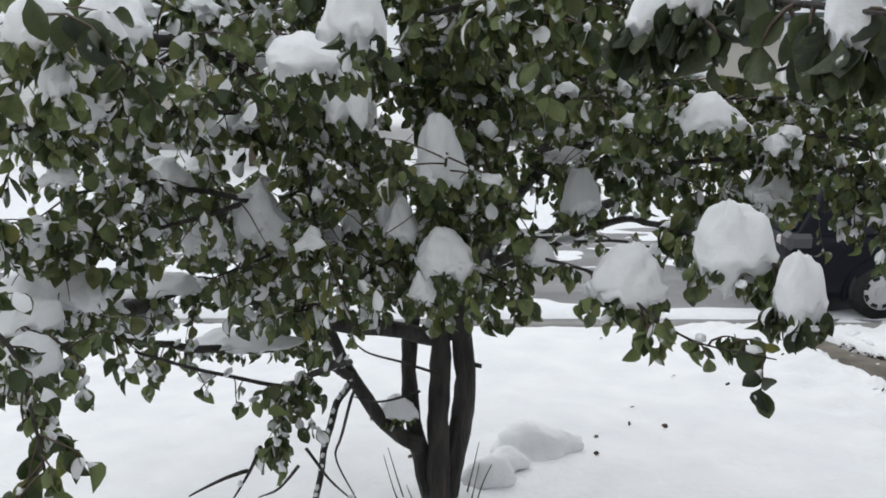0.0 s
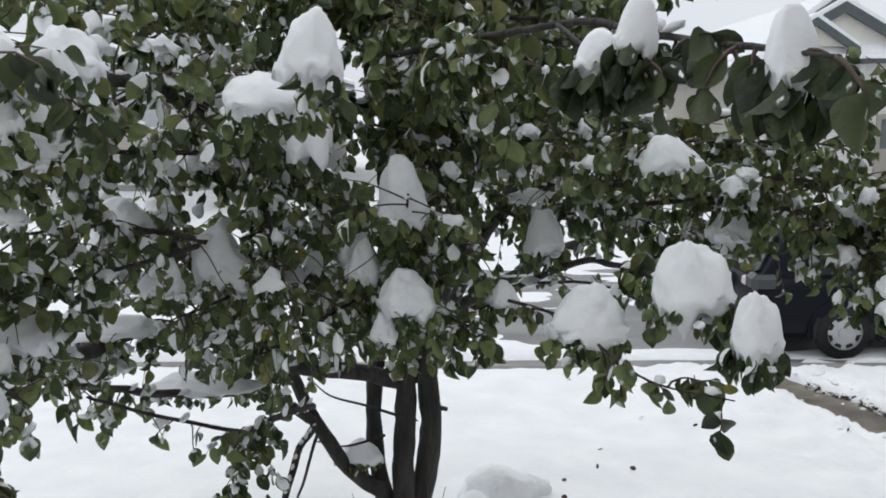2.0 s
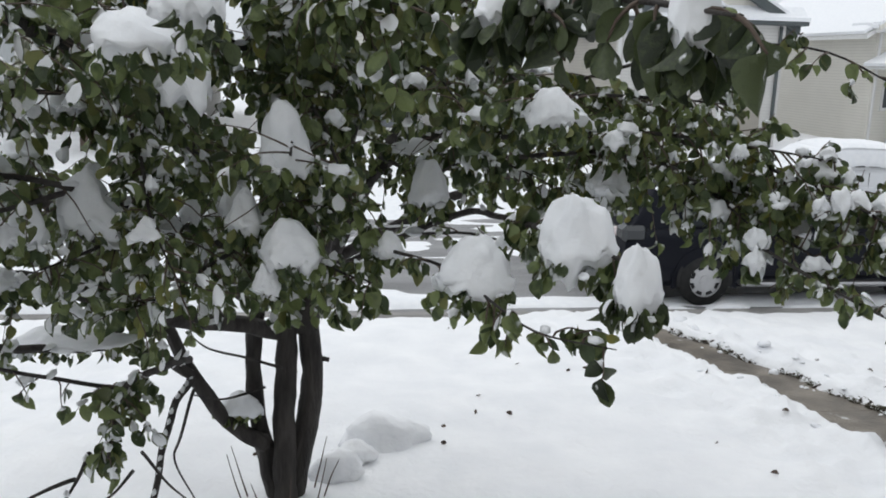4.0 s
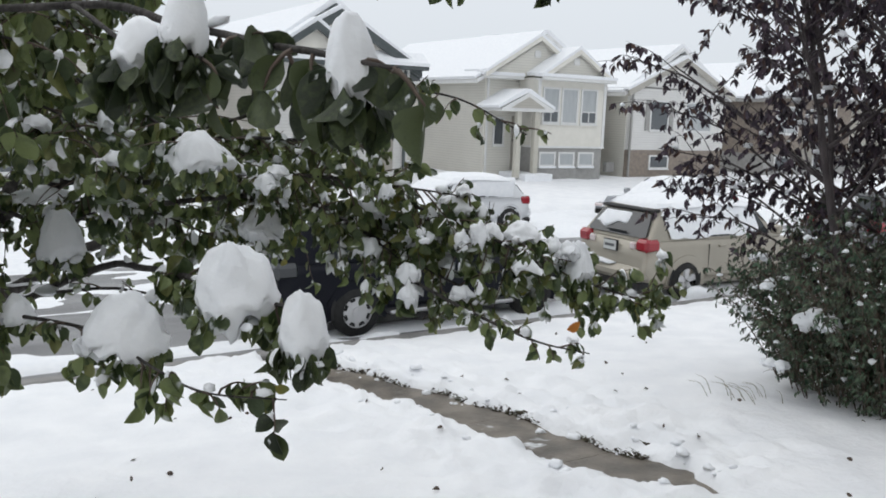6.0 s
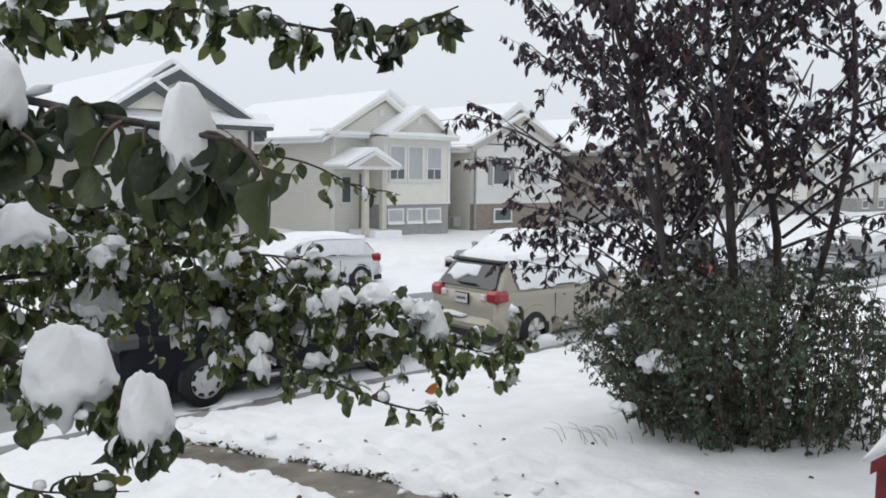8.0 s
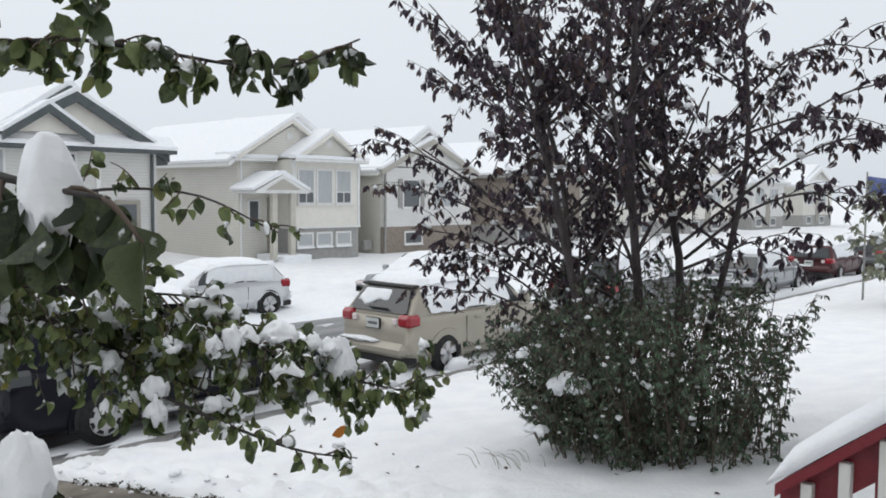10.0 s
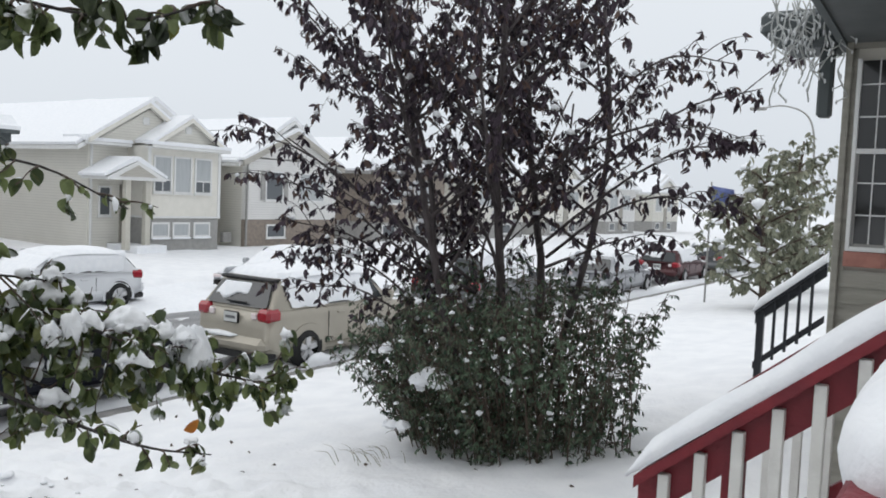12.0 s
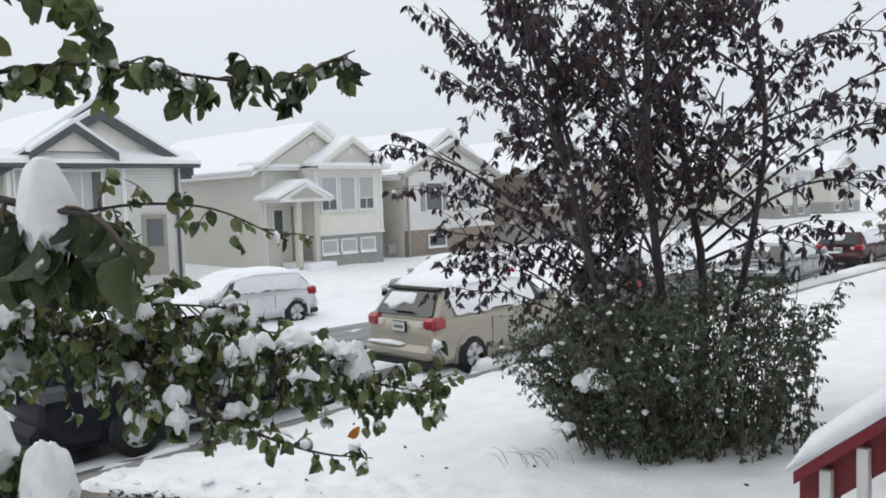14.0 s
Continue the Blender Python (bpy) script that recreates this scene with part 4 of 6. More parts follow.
def leaf_shape(rows, fold, curl):
    """Local points of a leaf along +y, folded on its midrib and curled to its tip."""
    pts, faces = [], []
    for t, w in rows:
        z = -curl * t * t
        pts += [Vector((-w, t, z + fold * w)), Vector((0, t, z)), Vector((w, t, z + fold * w))]
    for i in range(len(rows) - 1):
        for k in (0, 1):
            a = i * 3 + k
            faces.append((a, a + 1, a + 4, a + 3))
    return pts, faces


SHAPES = [leaf_shape(LEAF_ROWS, f, c) for f, c in ((0.25, 0.15), (0.55, 0.35), (-0.3, 0.3), (0.9, 0.15), (1.2, 0.45), (-0.7, 0.5))]
NARROW = [leaf_shape(NARROW_ROWS, f, c) for f, c in ((0.5, 0.2), (0.9, 0.35), (0.3, 0.1))]


def leaf_matrix(p, axis, size, rnd, spin=None):
    a = axis.normalized()
    n = Vector((rnd.uniform(-1, 1), rnd.uniform(-1, 1), rnd.uniform(-0.2, 0.9)))
    n = (n - a * n.dot(a))
    n = n.normalized() if n.length > 1e-3 else Vector((1, 0, 0))
    s = a.cross(n)
    m = Matrix((s, a, n)).transposed().to_4x4()
    return Matrix.Translation(p) @ m @ Matrix.Scale(size, 4)


class Tree:
    def __init__(self, seed):
        self.rnd = random.Random(seed)
        self.twigs = Mass()
        self.leaves = []
        self.lines = []
        self.radii = []

    def limb(self, pts, r0, r1, parent, mat, name="branch", per=6, sides=8):
        line = smooth_path(pts, per)
        for i, p in enumerate(line[1:-1]):
            k = 0.35 * (r0 + r1)
            p += Vector((noise.noise(p * 5), noise.noise(p * 5 + Vector((9, 0, 0))), noise.noise(p * 5 + Vector((0, 9, 0))))) * k
        raw(name, *tube_data(line, r0, r1, sides), mat, parent, True)
        self.lines.append(line)
        self.radii.append(r0)
        return line

    def leafy(self, line, start, spacing, reach, per_twig, size, droop=0.5, spread=1.0, mat=0):
        """Short twigs with hanging leaves along a limb, from a share of its length on."""
        rnd = self.rnd
        dist = 0.0
        total = sum((b - a).length for a, b in zip(line, line[1:]))
        done = 0.0
        for a, b in zip(line, line[1:]):
            seg = (b - a).length
            pos = dist
            while pos < seg:
                p = a.lerp(b, pos / max(seg, 1e-6))
                if (done + pos) / total >= start:
                    d = (b - a).normalized()
                    out = Vector((rnd.gauss(0, 1), rnd.gauss(0, 1), rnd.gauss(0.0, 0.8))) * spread
                    out = (out - d * out.dot(d) * 0.6 + d * 0.5).normalized()
                    self.twig(p, out, reach * rnd.uniform(0.4, 1.1), per_twig, size, droop)
                pos += spacing * rnd.uniform(0.6, 1.4)
            dist = pos - seg
            done += seg

    def twig(self, p, d, length, count, size, droop):
        rnd = self.rnd
        n = 5
        line = [p.copy()]
        q = p.copy()
        d = d.copy()
        for i in range(n):
            d = (d + Vector((rnd.gauss(0, 0.15), rnd.gauss(0, 0.15), rnd.gauss(-droop * 0.25, 0.12)))).normalized()
            q = q + d * (length / n)
            line.append(q.copy())
        self.twigs.add(*tube_data(line, 0.0035, 0.0014, 4, 0))
        for k in range(count):
            u = rnd.uniform(0.15, 1.0) * n
            i = min(n - 1, int(u))
            at = line[i].lerp(line[i + 1], u - i)
            ax = Vector((rnd.gauss(0, 0.55), rnd.gauss(0, 0.55), -0.9 + rnd.gauss(0, 0.35))) + d * 0.3
            self.leaves.append((at, ax, size * rnd.uniform(0.6, 1.2)))


def drape(mass, pts, m, size, rnd):
    """A pad of wet snow lying along a leaf, thick on its midrib and thin at its rim."""
    rows = len(pts) // 3
    last = rows - 2 if rnd.random() < 0.3 else rows // 2 - rnd.randrange(2)
    n = m.to_3x3().col[2].normalized()
    n = -n if n.z < 0 else n
    lift = (n * 0.55 + Vector((0, 0, 0.6))) * size * rnd.uniform(0.10, 0.30)
    ragged = rnd.uniform(0.75, 1.02)
    verts = []
    for i in range(last + 1):
        l, c, r = (m @ p for p in pts[i * 3:i * 3 + 3])
        e = math.sin(math.pi * (i + 0.35) / (last + 0.7)) ** 0.6 * rnd.uniform(0.75, 1.15)
        l, r = c.lerp(l, ragged * rnd.uniform(0.85, 1.05)), c.lerp(r, ragged * rnd.uniform(0.85, 1.05))
        verts += [l + n * 0.0012, l.lerp(c, 0.4) + lift * e * 0.8, c + lift * e, r.lerp(c, 0.4) + lift * e * 0.8, r + n * 0.0012]
    mass.add(verts, [(i * 5 + k, i * 5 + k + 1, i * 5 + k + 6, i * 5 + k + 5) for i in range(last) for k in range(4)])


def build_leaves(tree, owner, shapes, mat_part, mat_mass, near, count=300, name="leaf", extra=(), pads=None, share=None):
    """The leaves nearest to a place become objects of their own, the others one mesh."""
    rnd = tree.rnd
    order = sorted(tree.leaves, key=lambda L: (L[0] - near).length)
    meshes = []
    for pts, faces in shapes:
        me = bpy.data.meshes.new(name)
        me.from_pydata([tuple(p) for p in pts], [], faces)
        me.polygons.foreach_set("use_smooth", [True] * len(faces))
        me.materials.append(mat_part)
        meshes.append(me)
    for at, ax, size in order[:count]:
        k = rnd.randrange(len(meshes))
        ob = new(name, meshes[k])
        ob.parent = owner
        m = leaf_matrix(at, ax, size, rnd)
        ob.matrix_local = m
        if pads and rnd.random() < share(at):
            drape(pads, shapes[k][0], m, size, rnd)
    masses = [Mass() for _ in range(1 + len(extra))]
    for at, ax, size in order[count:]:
        pts, faces = rnd.choice(shapes)
        m = leaf_matrix(at, ax, size, rnd)
        r = rnd.random()
        k = 0
        for j, (part_of, _) in enumerate(extra):
            if r < part_of:
                k = j + 1
                break
            r -= part_of
        masses[k].add([m @ p for p in pts], faces)
        if pads and rnd.random() < share(at):
            drape(pads, pts, m, size, rnd)
    for ms, mt in zip(masses, [mat_mass] + [e[1] for e in extra]):
        if ms.v:
            f = ms.build("foliage", mt, owner)
            f["kind"] = "stuff"


# ---- the apple tree in the front yard ----
apple = tagged(new("apple_tree"), "leafy apple tree bent under clumps of wet snow", "tree")
A = Tree(4)
trunk_a = smooth_path([(-0.27, 4.42, 0.42), (-0.29, 4.43, 0.8), (-0.29, 4.46, 1.2), (-0.27, 4.5, 1.6), (-0.24, 4.5, 1.95)])
raw("trunk", *tube_data(trunk_a, 0.072, 0.052, 12, 0.3), M_BARK, apple, True)
trunk_b = smooth_path([(-0.27, 4.46, 0.45), (-0.22, 4.5, 0.85), (-0.14, 4.55, 1.25), (-0.15, 4.55, 1.65), (-0.12, 4.56, 1.95)])
raw("trunk", *tube_data(trunk_b, 0.07, 0.058, 12, 0.3), M_BARK, apple, True)
trunk_c = smooth_path([(-0.33, 4.45, 0.6), (-0.42, 4.48, 1.0), (-0.47, 4.51, 1.4), (-0.44, 4.52, 1.75)])
raw("trunk", *tube_data(trunk_c, 0.055, 0.045, 10, 0.3), M_BARK, apple, True)
stub = smooth_path([(-0.14, 4.56, 1.47), (-0.1, 4.55, 1.46), (-0.04, 4.54, 1.45)])
raw("dead_stub", *tube_data(stub, 0.022, 0.012, 7, 0.2), M_BARK, apple, True)


def bough(pts, r0, r1, start, spacing, reach, count, size=0.072, droop=0.5):
    line = A.limb(pts, r0, r1, apple, M_BARK)
    if spacing:
        A.leafy(line, start, spacing * (0.62 if reach >= 0.2 else 0.85), reach, count, size, droop)
    return line


bough([(-0.29, 4.53, 1.62), (-0.87, 3.92, 1.94), (-1.22, 3.26, 2.27), (-1.36, 2.87, 2.27), (-1.46, 2.38, 2.36), (-1.53, 2.11, 2.41)], 0.05, 0.018, 0.25, 0.06, 0.36, 9)
bough([(-0.39, 4.43, 0.99), (-0.57, 4.36, 1.13), (-0.76, 4.31, 1.46), (-0.93, 4.2, 1.85), (-1.28, 4.02, 2.38), (-1.63, 3.73, 2.71), (-1.85, 3.42, 2.92)], 0.05, 0.012, 0.4, 0.05, 0.4, 10)
bough([(-0.76, 4.31, 1.46), (-0.97, 3.94, 1.74), (-1.32, 3.45, 1.92), (-1.49, 2.99, 2.12)], 0.03, 0.014, 0.75, 0.07, 0.25, 8)
bough([(-0.76, 4.31, 1.46), (-0.82, 3.94, 1.38), (-0.83, 3.61, 1.17), (-0.82, 3.43, 1.06)], 0.022, 0.012, 0.85, 0.08, 0.2, 4)
bough([(-0.75, 4.15, 1.61), (-0.81, 3.15, 1.87), (-0.82, 2.85, 1.71)], 0.02, 0.006, 0.6, 0.035, 0.2, 8, 0.075, 1.2)
bough([(-0.83, 3.23, 1.82), (-0.94, 3.03, 1.93), (-1.09, 2.7, 2.11), (-1.18, 2.49, 2.24)], 0.01, 0.005, 0.3, 0.12, 0.12, 3, 0.05)
bough([(-0.21, 4.57, 1.75), (-0.49, 4.21, 2.5), (-0.81, 3.39, 2.98), (-0.89, 2.75, 3.2), (-0.97, 2.07, 3.25), (-0.97, 1.63, 3.26)], 0.05, 0.01, 0.2, 0.05, 0.4, 10)
bough([(-0.17, 4.53, 1.62), (-0.05, 4.59, 2.21), (0.08, 4.57, 2.79), (0.23, 4.57, 3.37), (0.37, 4.58, 4.08)], 0.07, 0.03, 0.3, 0.055, 0.5, 10)
bough([(-0.24, 4.47, 1.77), (-0.27, 4.32, 2.48), (-0.27, 4.17, 3.08), (-0.32, 4.06, 3.48), (-0.41, 3.78, 3.94)], 0.035, 0.015, 0.15, 0.045, 0.5, 10)
bough([(-0.05, 4.54, 2.22), (0.29, 4.24, 2.64), (0.54, 4.03, 2.8), (0.96, 3.65, 2.83), (1.33, 3.31, 2.74)], 0.034, 0.005, 0.2, 0.045, 0.36, 9, 0.055)
bough([(-0.08, 4.53, 1.96), (0.47, 3.39, 2.5), (0.56, 2.78, 2.62), (0.59, 2.16, 2.69), (0.68, 1.76, 2.7)], 0.018, 0.004, 0.72, 0.032, 0.13, 6, 0.062, 1.0)
bough([(0.1, 3.99, 2.27), (0.48, 3.18, 2.48), (0.65, 2.64, 2.53)], 0.009, 0.003, 0.2, 0.25, 0.1, 3, 0.05)
bough([(0.2, 2.75, 2.5), (0.35, 2.48, 2.51), (0.43, 2.05, 2.51), (0.49, 1.82, 2.51), (0.63, 1.67, 2.52)], 0.006, 0.0015, 0.1, 0.05, 0.13, 4, 0.058, 1.0)
bough([(-0.24, 4.52, 1.76), (-0.27, 3.58, 2.33), (-0.18, 3.03, 2.61), (-0.14, 2.66, 2.88)], 0.02, 0.004, 0.3, 0.04, 0.34, 9)
bough([(-0.24, 4.49, 1.84), (-0.57, 3.56, 2.39), (-0.81, 2.94, 2.65), (-1.12, 2.64, 2.78), (-1.31, 2.33, 2.79)], 0.02, 0.004, 0.25, 0.045, 0.36, 9)
bough([(-0.47, 4.19, 3.67), (0.31, 3.02, 3.48), (0.59, 2.36, 3.51), (0.74, 2.11, 3.53), (0.84, 1.85, 3.53), (0.97, 1.68, 3.5), (1.12, 1.5, 3.47), (1.25, 1.38, 3.53)], 0.009, 0.002, 0.4, 0.024, 0.10, 6, 0.047, 0.9)
bough([(-0.24, 3.06, 3.35), (0.26, 1.95, 3.35), (0.36, 1.43, 3.28), (0.37, 0.92, 3.22), (0.41, 0.77, 3.2)], 0.011, 0.002, 0.74, 0.06, 0.07, 4, 0.055, 1.0)
bough([(0.26, 1.95, 3.35), (0.26, 1.35, 3.24), (0.27, 1.0, 3.21)], 0.006, 0.002, 0.6, 0.05, 0.08, 4, 0.055, 1.0)
bough([(0.19, 3.97, 2.96), (0.71, 3.5, 2.94), (1.17, 2.93, 2.82), (1.6, 2.4, 2.71), (1.88, 2.13, 2.6), (2.06, 1.97, 2.54)], 0.016, 0.002, 0.12, 0.018, 0.17, 11, 0.046, 0.4)
bough([(1.3, 2.42, 2.62), (1.36, 2.0, 2.56), (1.42, 1.8, 2.53), (1.5, 1.67, 2.52)], 0.006, 0.0015, 0.3, 0.045, 0.06, 4, 0.042, 0.5)
bough([(0.81, 3.07, 3.06), (1.11, 2.54, 3.2), (1.32, 2.21, 3.21), (1.48, 1.98, 3.1)], 0.007, 0.002, 0.3, 0.06, 0.13, 4, 0.042)
bough([(0.65, 3.2, 2.86), (0.98, 2.69, 2.93), (1.29, 2.44, 2.91), (1.51, 2.31, 2.88)], 0.01, 0.002, 0.2, 0.035, 0.22, 8, 0.047)
bough([(-1.45, 1.85, 2.61), (-1.18, 1.76, 2.53), (-1.07, 1.66, 2.42), (-0.99, 1.56, 2.25)], 0.008, 0.003, 0.1, 0.03, 0.15, 7, 0.06, 1.0)
bough([(-1.58, 2.09, 2.48), (-1.26, 2.05, 2.45), (-1.1, 1.99, 2.39)], 0.007, 0.002, 0.1, 0.035, 0.18, 7, 0.062)
bough([(-0.21, 4.57, 1.75), (-0.77, 5.19, 2.53), (-1.37, 5.52, 3.07), (-1.69, 5.63, 3.44)], 0.04, 0.012, 0.3, 0.05, 0.5, 10)
bough([(-0.11, 4.61, 1.87), (0.48, 5.25, 2.88), (0.95, 5.6, 3.22), (1.08, 5.77, 3.59)], 0.04, 0.012, 0.35, 0.05, 0.5, 10)
bough([(-0.42, 4.65, 1.72), (-1.13, 5.06, 2.12), (-1.86, 5.1, 2.3), (-2.56, 5.04, 2.45)], 0.04, 0.012, 0.3, 0.05, 0.4, 9)
bough([(-0.05, 4.74, 1.98), (0.84, 5.15, 2.35), (1.36, 5.17, 2.49), (1.86, 5.13, 2.56)], 0.04, 0.012, 0.35, 0.06, 0.36, 8)
bough([(-0.27, 4.17, 3.08), (-0.65, 3.62, 3.31), (-0.89, 3.15, 3.38), (-1.04, 2.68, 3.46)], 0.016, 0.003, 0.1, 0.045, 0.36, 9)
bough([(-0.81, 3.39, 2.98), (-1.05, 2.9, 3.01), (-1.18, 2.42, 3.03), (-1.29, 2.13, 3.0)], 0.012, 0.003, 0.1, 0.05, 0.26, 8)
bough([(0.23, 4.57, 3.37), (0.48, 3.85, 3.25), (0.62, 3.22, 3.13), (0.73, 2.79, 3.02)], 0.016, 0.003, 0.1, 0.05, 0.3, 8)
bough([(0.08, 4.57, 2.79), (-0.09, 3.68, 3.16), (-0.14, 3.08, 3.28), (-0.03, 2.67, 3.33), (0.18, 2.27, 3.29)], 0.016, 0.003, 0.15, 0.045, 0.3, 9)
bough([(0.54, 2.4, 3.52), (0.62, 2.1, 3.6), (0.68, 1.92, 3.66), (0.74, 1.78, 3.69), (0.81, 1.7, 3.65), (0.84, 1.7, 3.6)], 0.01, 0.004, 0.2, 0.04, 0.13, 5, 0.062, 0.9)
bough([(0.5, 2.45, 3.5), (0.55, 2.28, 3.64), (0.63, 2.04, 3.71), (0.68, 1.9, 3.77), (0.69, 1.78, 3.82)], 0.01, 0.004, 0.3, 0.045, 0.14, 5, 0.062, 0.9)
bough([(-0.29, 3.55, 2.41), (-0.44, 3.02, 2.4), (-0.58, 2.77, 2.34), (-0.68, 2.64, 2.33)], 0.011, 0.002, 0.2, 0.045, 0.26, 9, 0.068)
bough([(-0.29, 3.55, 2.41), (-0.1, 3.04, 2.42), (0.01, 2.83, 2.41), (0.12, 2.67, 2.41)], 0.011, 0.002, 0.2, 0.045, 0.26, 9, 0.068)
bough([(-0.65, 3.51, 2.42), (-0.76, 3.08, 2.48), (-0.91, 2.83, 2.45), (-0.98, 2.7, 2.44)], 0.011, 0.002, 0.2, 0.045, 0.26, 9, 0.068)
bough([(-0.89, 3.33, 3.01), (-0.68, 2.95, 2.82), (-0.6, 2.73, 2.6), (-0.49, 2.6, 2.42)], 0.011, 0.002, 0.2, 0.045, 0.26, 9, 0.068)
bough([(-0.34, 4.12, 3.11), (-0.1, 3.33, 2.96), (0.01, 3.0, 2.76), (0.07, 2.87, 2.57)], 0.011, 0.002, 0.2, 0.045, 0.26, 9, 0.068)
bough([(-0.89, 2.88, 2.68), (-1.02, 2.63, 2.66), (-1.2, 2.44, 2.64), (-1.36, 2.27, 2.69)], 0.011, 0.002, 0.2, 0.045, 0.26, 9, 0.068)
bough([(-0.56, 4.15, 2.53), (-0.64, 3.27, 2.9), (-0.59, 2.78, 3.13), (-0.6, 2.48, 3.3)], 0.011, 0.002, 0.2, 0.045, 0.26, 9, 0.068)
bough([(0.01, 4.52, 2.82), (0.17, 3.63, 3.11), (0.33, 3.11, 3.12), (0.43, 2.79, 2.99)], 0.011, 0.002, 0.2, 0.045, 0.26, 9, 0.068)
bough([(0.22, 4.19, 2.66), (0.42, 3.77, 2.63), (0.62, 3.44, 2.75), (0.91, 3.15, 2.65)], 0.011, 0.002, 0.2, 0.045, 0.26, 9, 0.068)
bough([(-0.96, 2.69, 3.24), (-1.07, 2.44, 3.16), (-1.18, 2.29, 3.15), (-1.27, 2.02, 3.19)], 0.011, 0.002, 0.2, 0.045, 0.26, 9, 0.068)
bough([(-0.4, 4.01, 3.51), (-0.16, 3.12, 3.5), (-0.0, 2.62, 3.41), (0.15, 2.32, 3.31)], 0.011, 0.002, 0.2, 0.045, 0.26, 9, 0.068)
bough([(-1.44, 2.81, 2.3), (-1.4, 2.44, 2.55), (-1.44, 2.22, 2.69), (-1.46, 1.99, 2.78)], 0.011, 0.002, 0.2, 0.045, 0.26, 9, 0.068)
bough([(0.65, 3.48, 2.96), (0.84, 3.03, 3.03), (1.04, 2.64, 3.05), (1.24, 2.44, 3.04)], 0.011, 0.002, 0.2, 0.038, 0.24, 12, 0.048)
bough([(1.12, 2.92, 2.85), (1.3, 2.59, 2.71), (1.42, 2.39, 2.62), (1.5, 2.2, 2.57)], 0.011, 0.002, 0.2, 0.038, 0.24, 12, 0.048)
bough([(0.71, 3.13, 2.79), (0.98, 2.85, 2.84), (1.19, 2.65, 2.78), (1.34, 2.43, 2.64)], 0.011, 0.002, 0.2, 0.038, 0.24, 12, 0.048)
bough([(-0.9, 3.68, 1.33), (-0.77, 3.59, 1.21), (-0.62, 3.51, 1.12)], 0.009, 0.003, 1, 0, 0, 0)
bough([(-0.73, 4.15, 1.45), (-0.76, 3.87, 1.31), (-0.76, 3.72, 1.25), (-0.63, 3.56, 1.11)], 0.009, 0.003, 1, 0, 0, 0)
bough([(-0.92, 3.59, 1.28), (-0.98, 3.44, 1.24), (-1.04, 3.32, 1.26)], 0.009, 0.003, 1, 0, 0, 0)
bough([(-0.92, 2.98, 1.67), (-0.94, 2.84, 1.61), (-0.96, 2.7, 1.58)], 0.009, 0.003, 1, 0, 0, 0)
bough([(-0.94, 2.85, 1.63), (-0.98, 2.63, 1.7), (-1.04, 2.5, 1.71)], 0.009, 0.003, 1, 0, 0, 0)
bough([(-0.29, 4.41, 1.45), (-0.5, 4.23, 1.59), (-0.63, 4.04, 1.7), (-0.71, 3.96, 1.81)], 0.009, 0.003, 1, 0, 0, 0)
bough([(-0.39, 4.37, 1.36), (-0.6, 4.24, 1.35), (-0.75, 4.14, 1.42)], 0.009, 0.003, 1, 0, 0, 0)
bough([(-0.02, 4.42, 3.17), (-0.38, 3.98, 3.69), (-0.83, 3.5, 3.74), (-1.28, 3.06, 3.66), (-1.49, 2.65, 3.58)], 0.016, 0.003, 0.15, 0.045, 0.34, 13, 0.068)
bough([(0.04, 4.41, 3.47), (0.17, 3.98, 3.79), (0.39, 3.55, 3.82), (0.54, 3.25, 3.63)], 0.016, 0.003, 0.15, 0.045, 0.34, 13, 0.068)
bough([(-0.23, 4.2, 3.6), (-0.51, 3.94, 3.85), (-0.74, 3.88, 4.0), (-1.0, 3.72, 4.02)], 0.016, 0.003, 0.15, 0.045, 0.34, 13, 0.068)
bough([(-1.43, 3.77, 3.53), (-1.56, 3.48, 3.74), (-1.79, 3.36, 3.82)], 0.016, 0.003, 0.15, 0.045, 0.34, 13, 0.068)
bough([(0.13, 4.52, 3.32), (0.47, 4.76, 3.77), (0.82, 4.93, 3.66)], 0.016, 0.003, 0.15, 0.045, 0.34, 13, 0.068)
bough([(-1.14, 4.18, 3.38), (-1.33, 4.2, 3.76), (-1.44, 4.13, 4.0)], 0.016, 0.003, 0.15, 0.045, 0.34, 13, 0.068)
bough([(0.01, 4.42, 3.32), (-0.16, 4.18, 3.82), (-0.21, 4.03, 4.07), (-0.1, 3.9, 4.2)], 0.016, 0.003, 0.15, 0.045, 0.34, 13, 0.068)
bough([(-0.63, 3.76, 3.62), (-0.48, 3.14, 3.76), (-0.52, 2.63, 3.75), (-0.69, 2.29, 3.68)], 0.016, 0.003, 0.15, 0.045, 0.34, 13, 0.068)
bough([(1.13, 2.7, 2.91), (1.35, 2.47, 2.85), (1.55, 2.21, 2.75), (1.66, 2.04, 2.66)], 0.009, 0.002, 0.1, 0.035, 0.22, 10, 0.047)
bough([(0.07, 4.42, 3.38), (-0.1, 3.8, 3.59), (-0.47, 3.37, 3.62), (-0.83, 3.01, 3.52)], 0.012, 0.002, 0.1, 0.04, 0.32, 12, 0.066)
bough([(0.07, 4.51, 3.57), (0.27, 3.89, 3.64), (0.38, 3.39, 3.52), (0.43, 3.09, 3.36)], 0.012, 0.002, 0.1, 0.04, 0.32, 12, 0.066)
bough([(-0.22, 4.19, 3.71), (0.05, 3.68, 3.77), (0.2, 3.27, 3.75), (0.37, 2.97, 3.64)], 0.012, 0.002, 0.1, 0.04, 0.32, 12, 0.066)
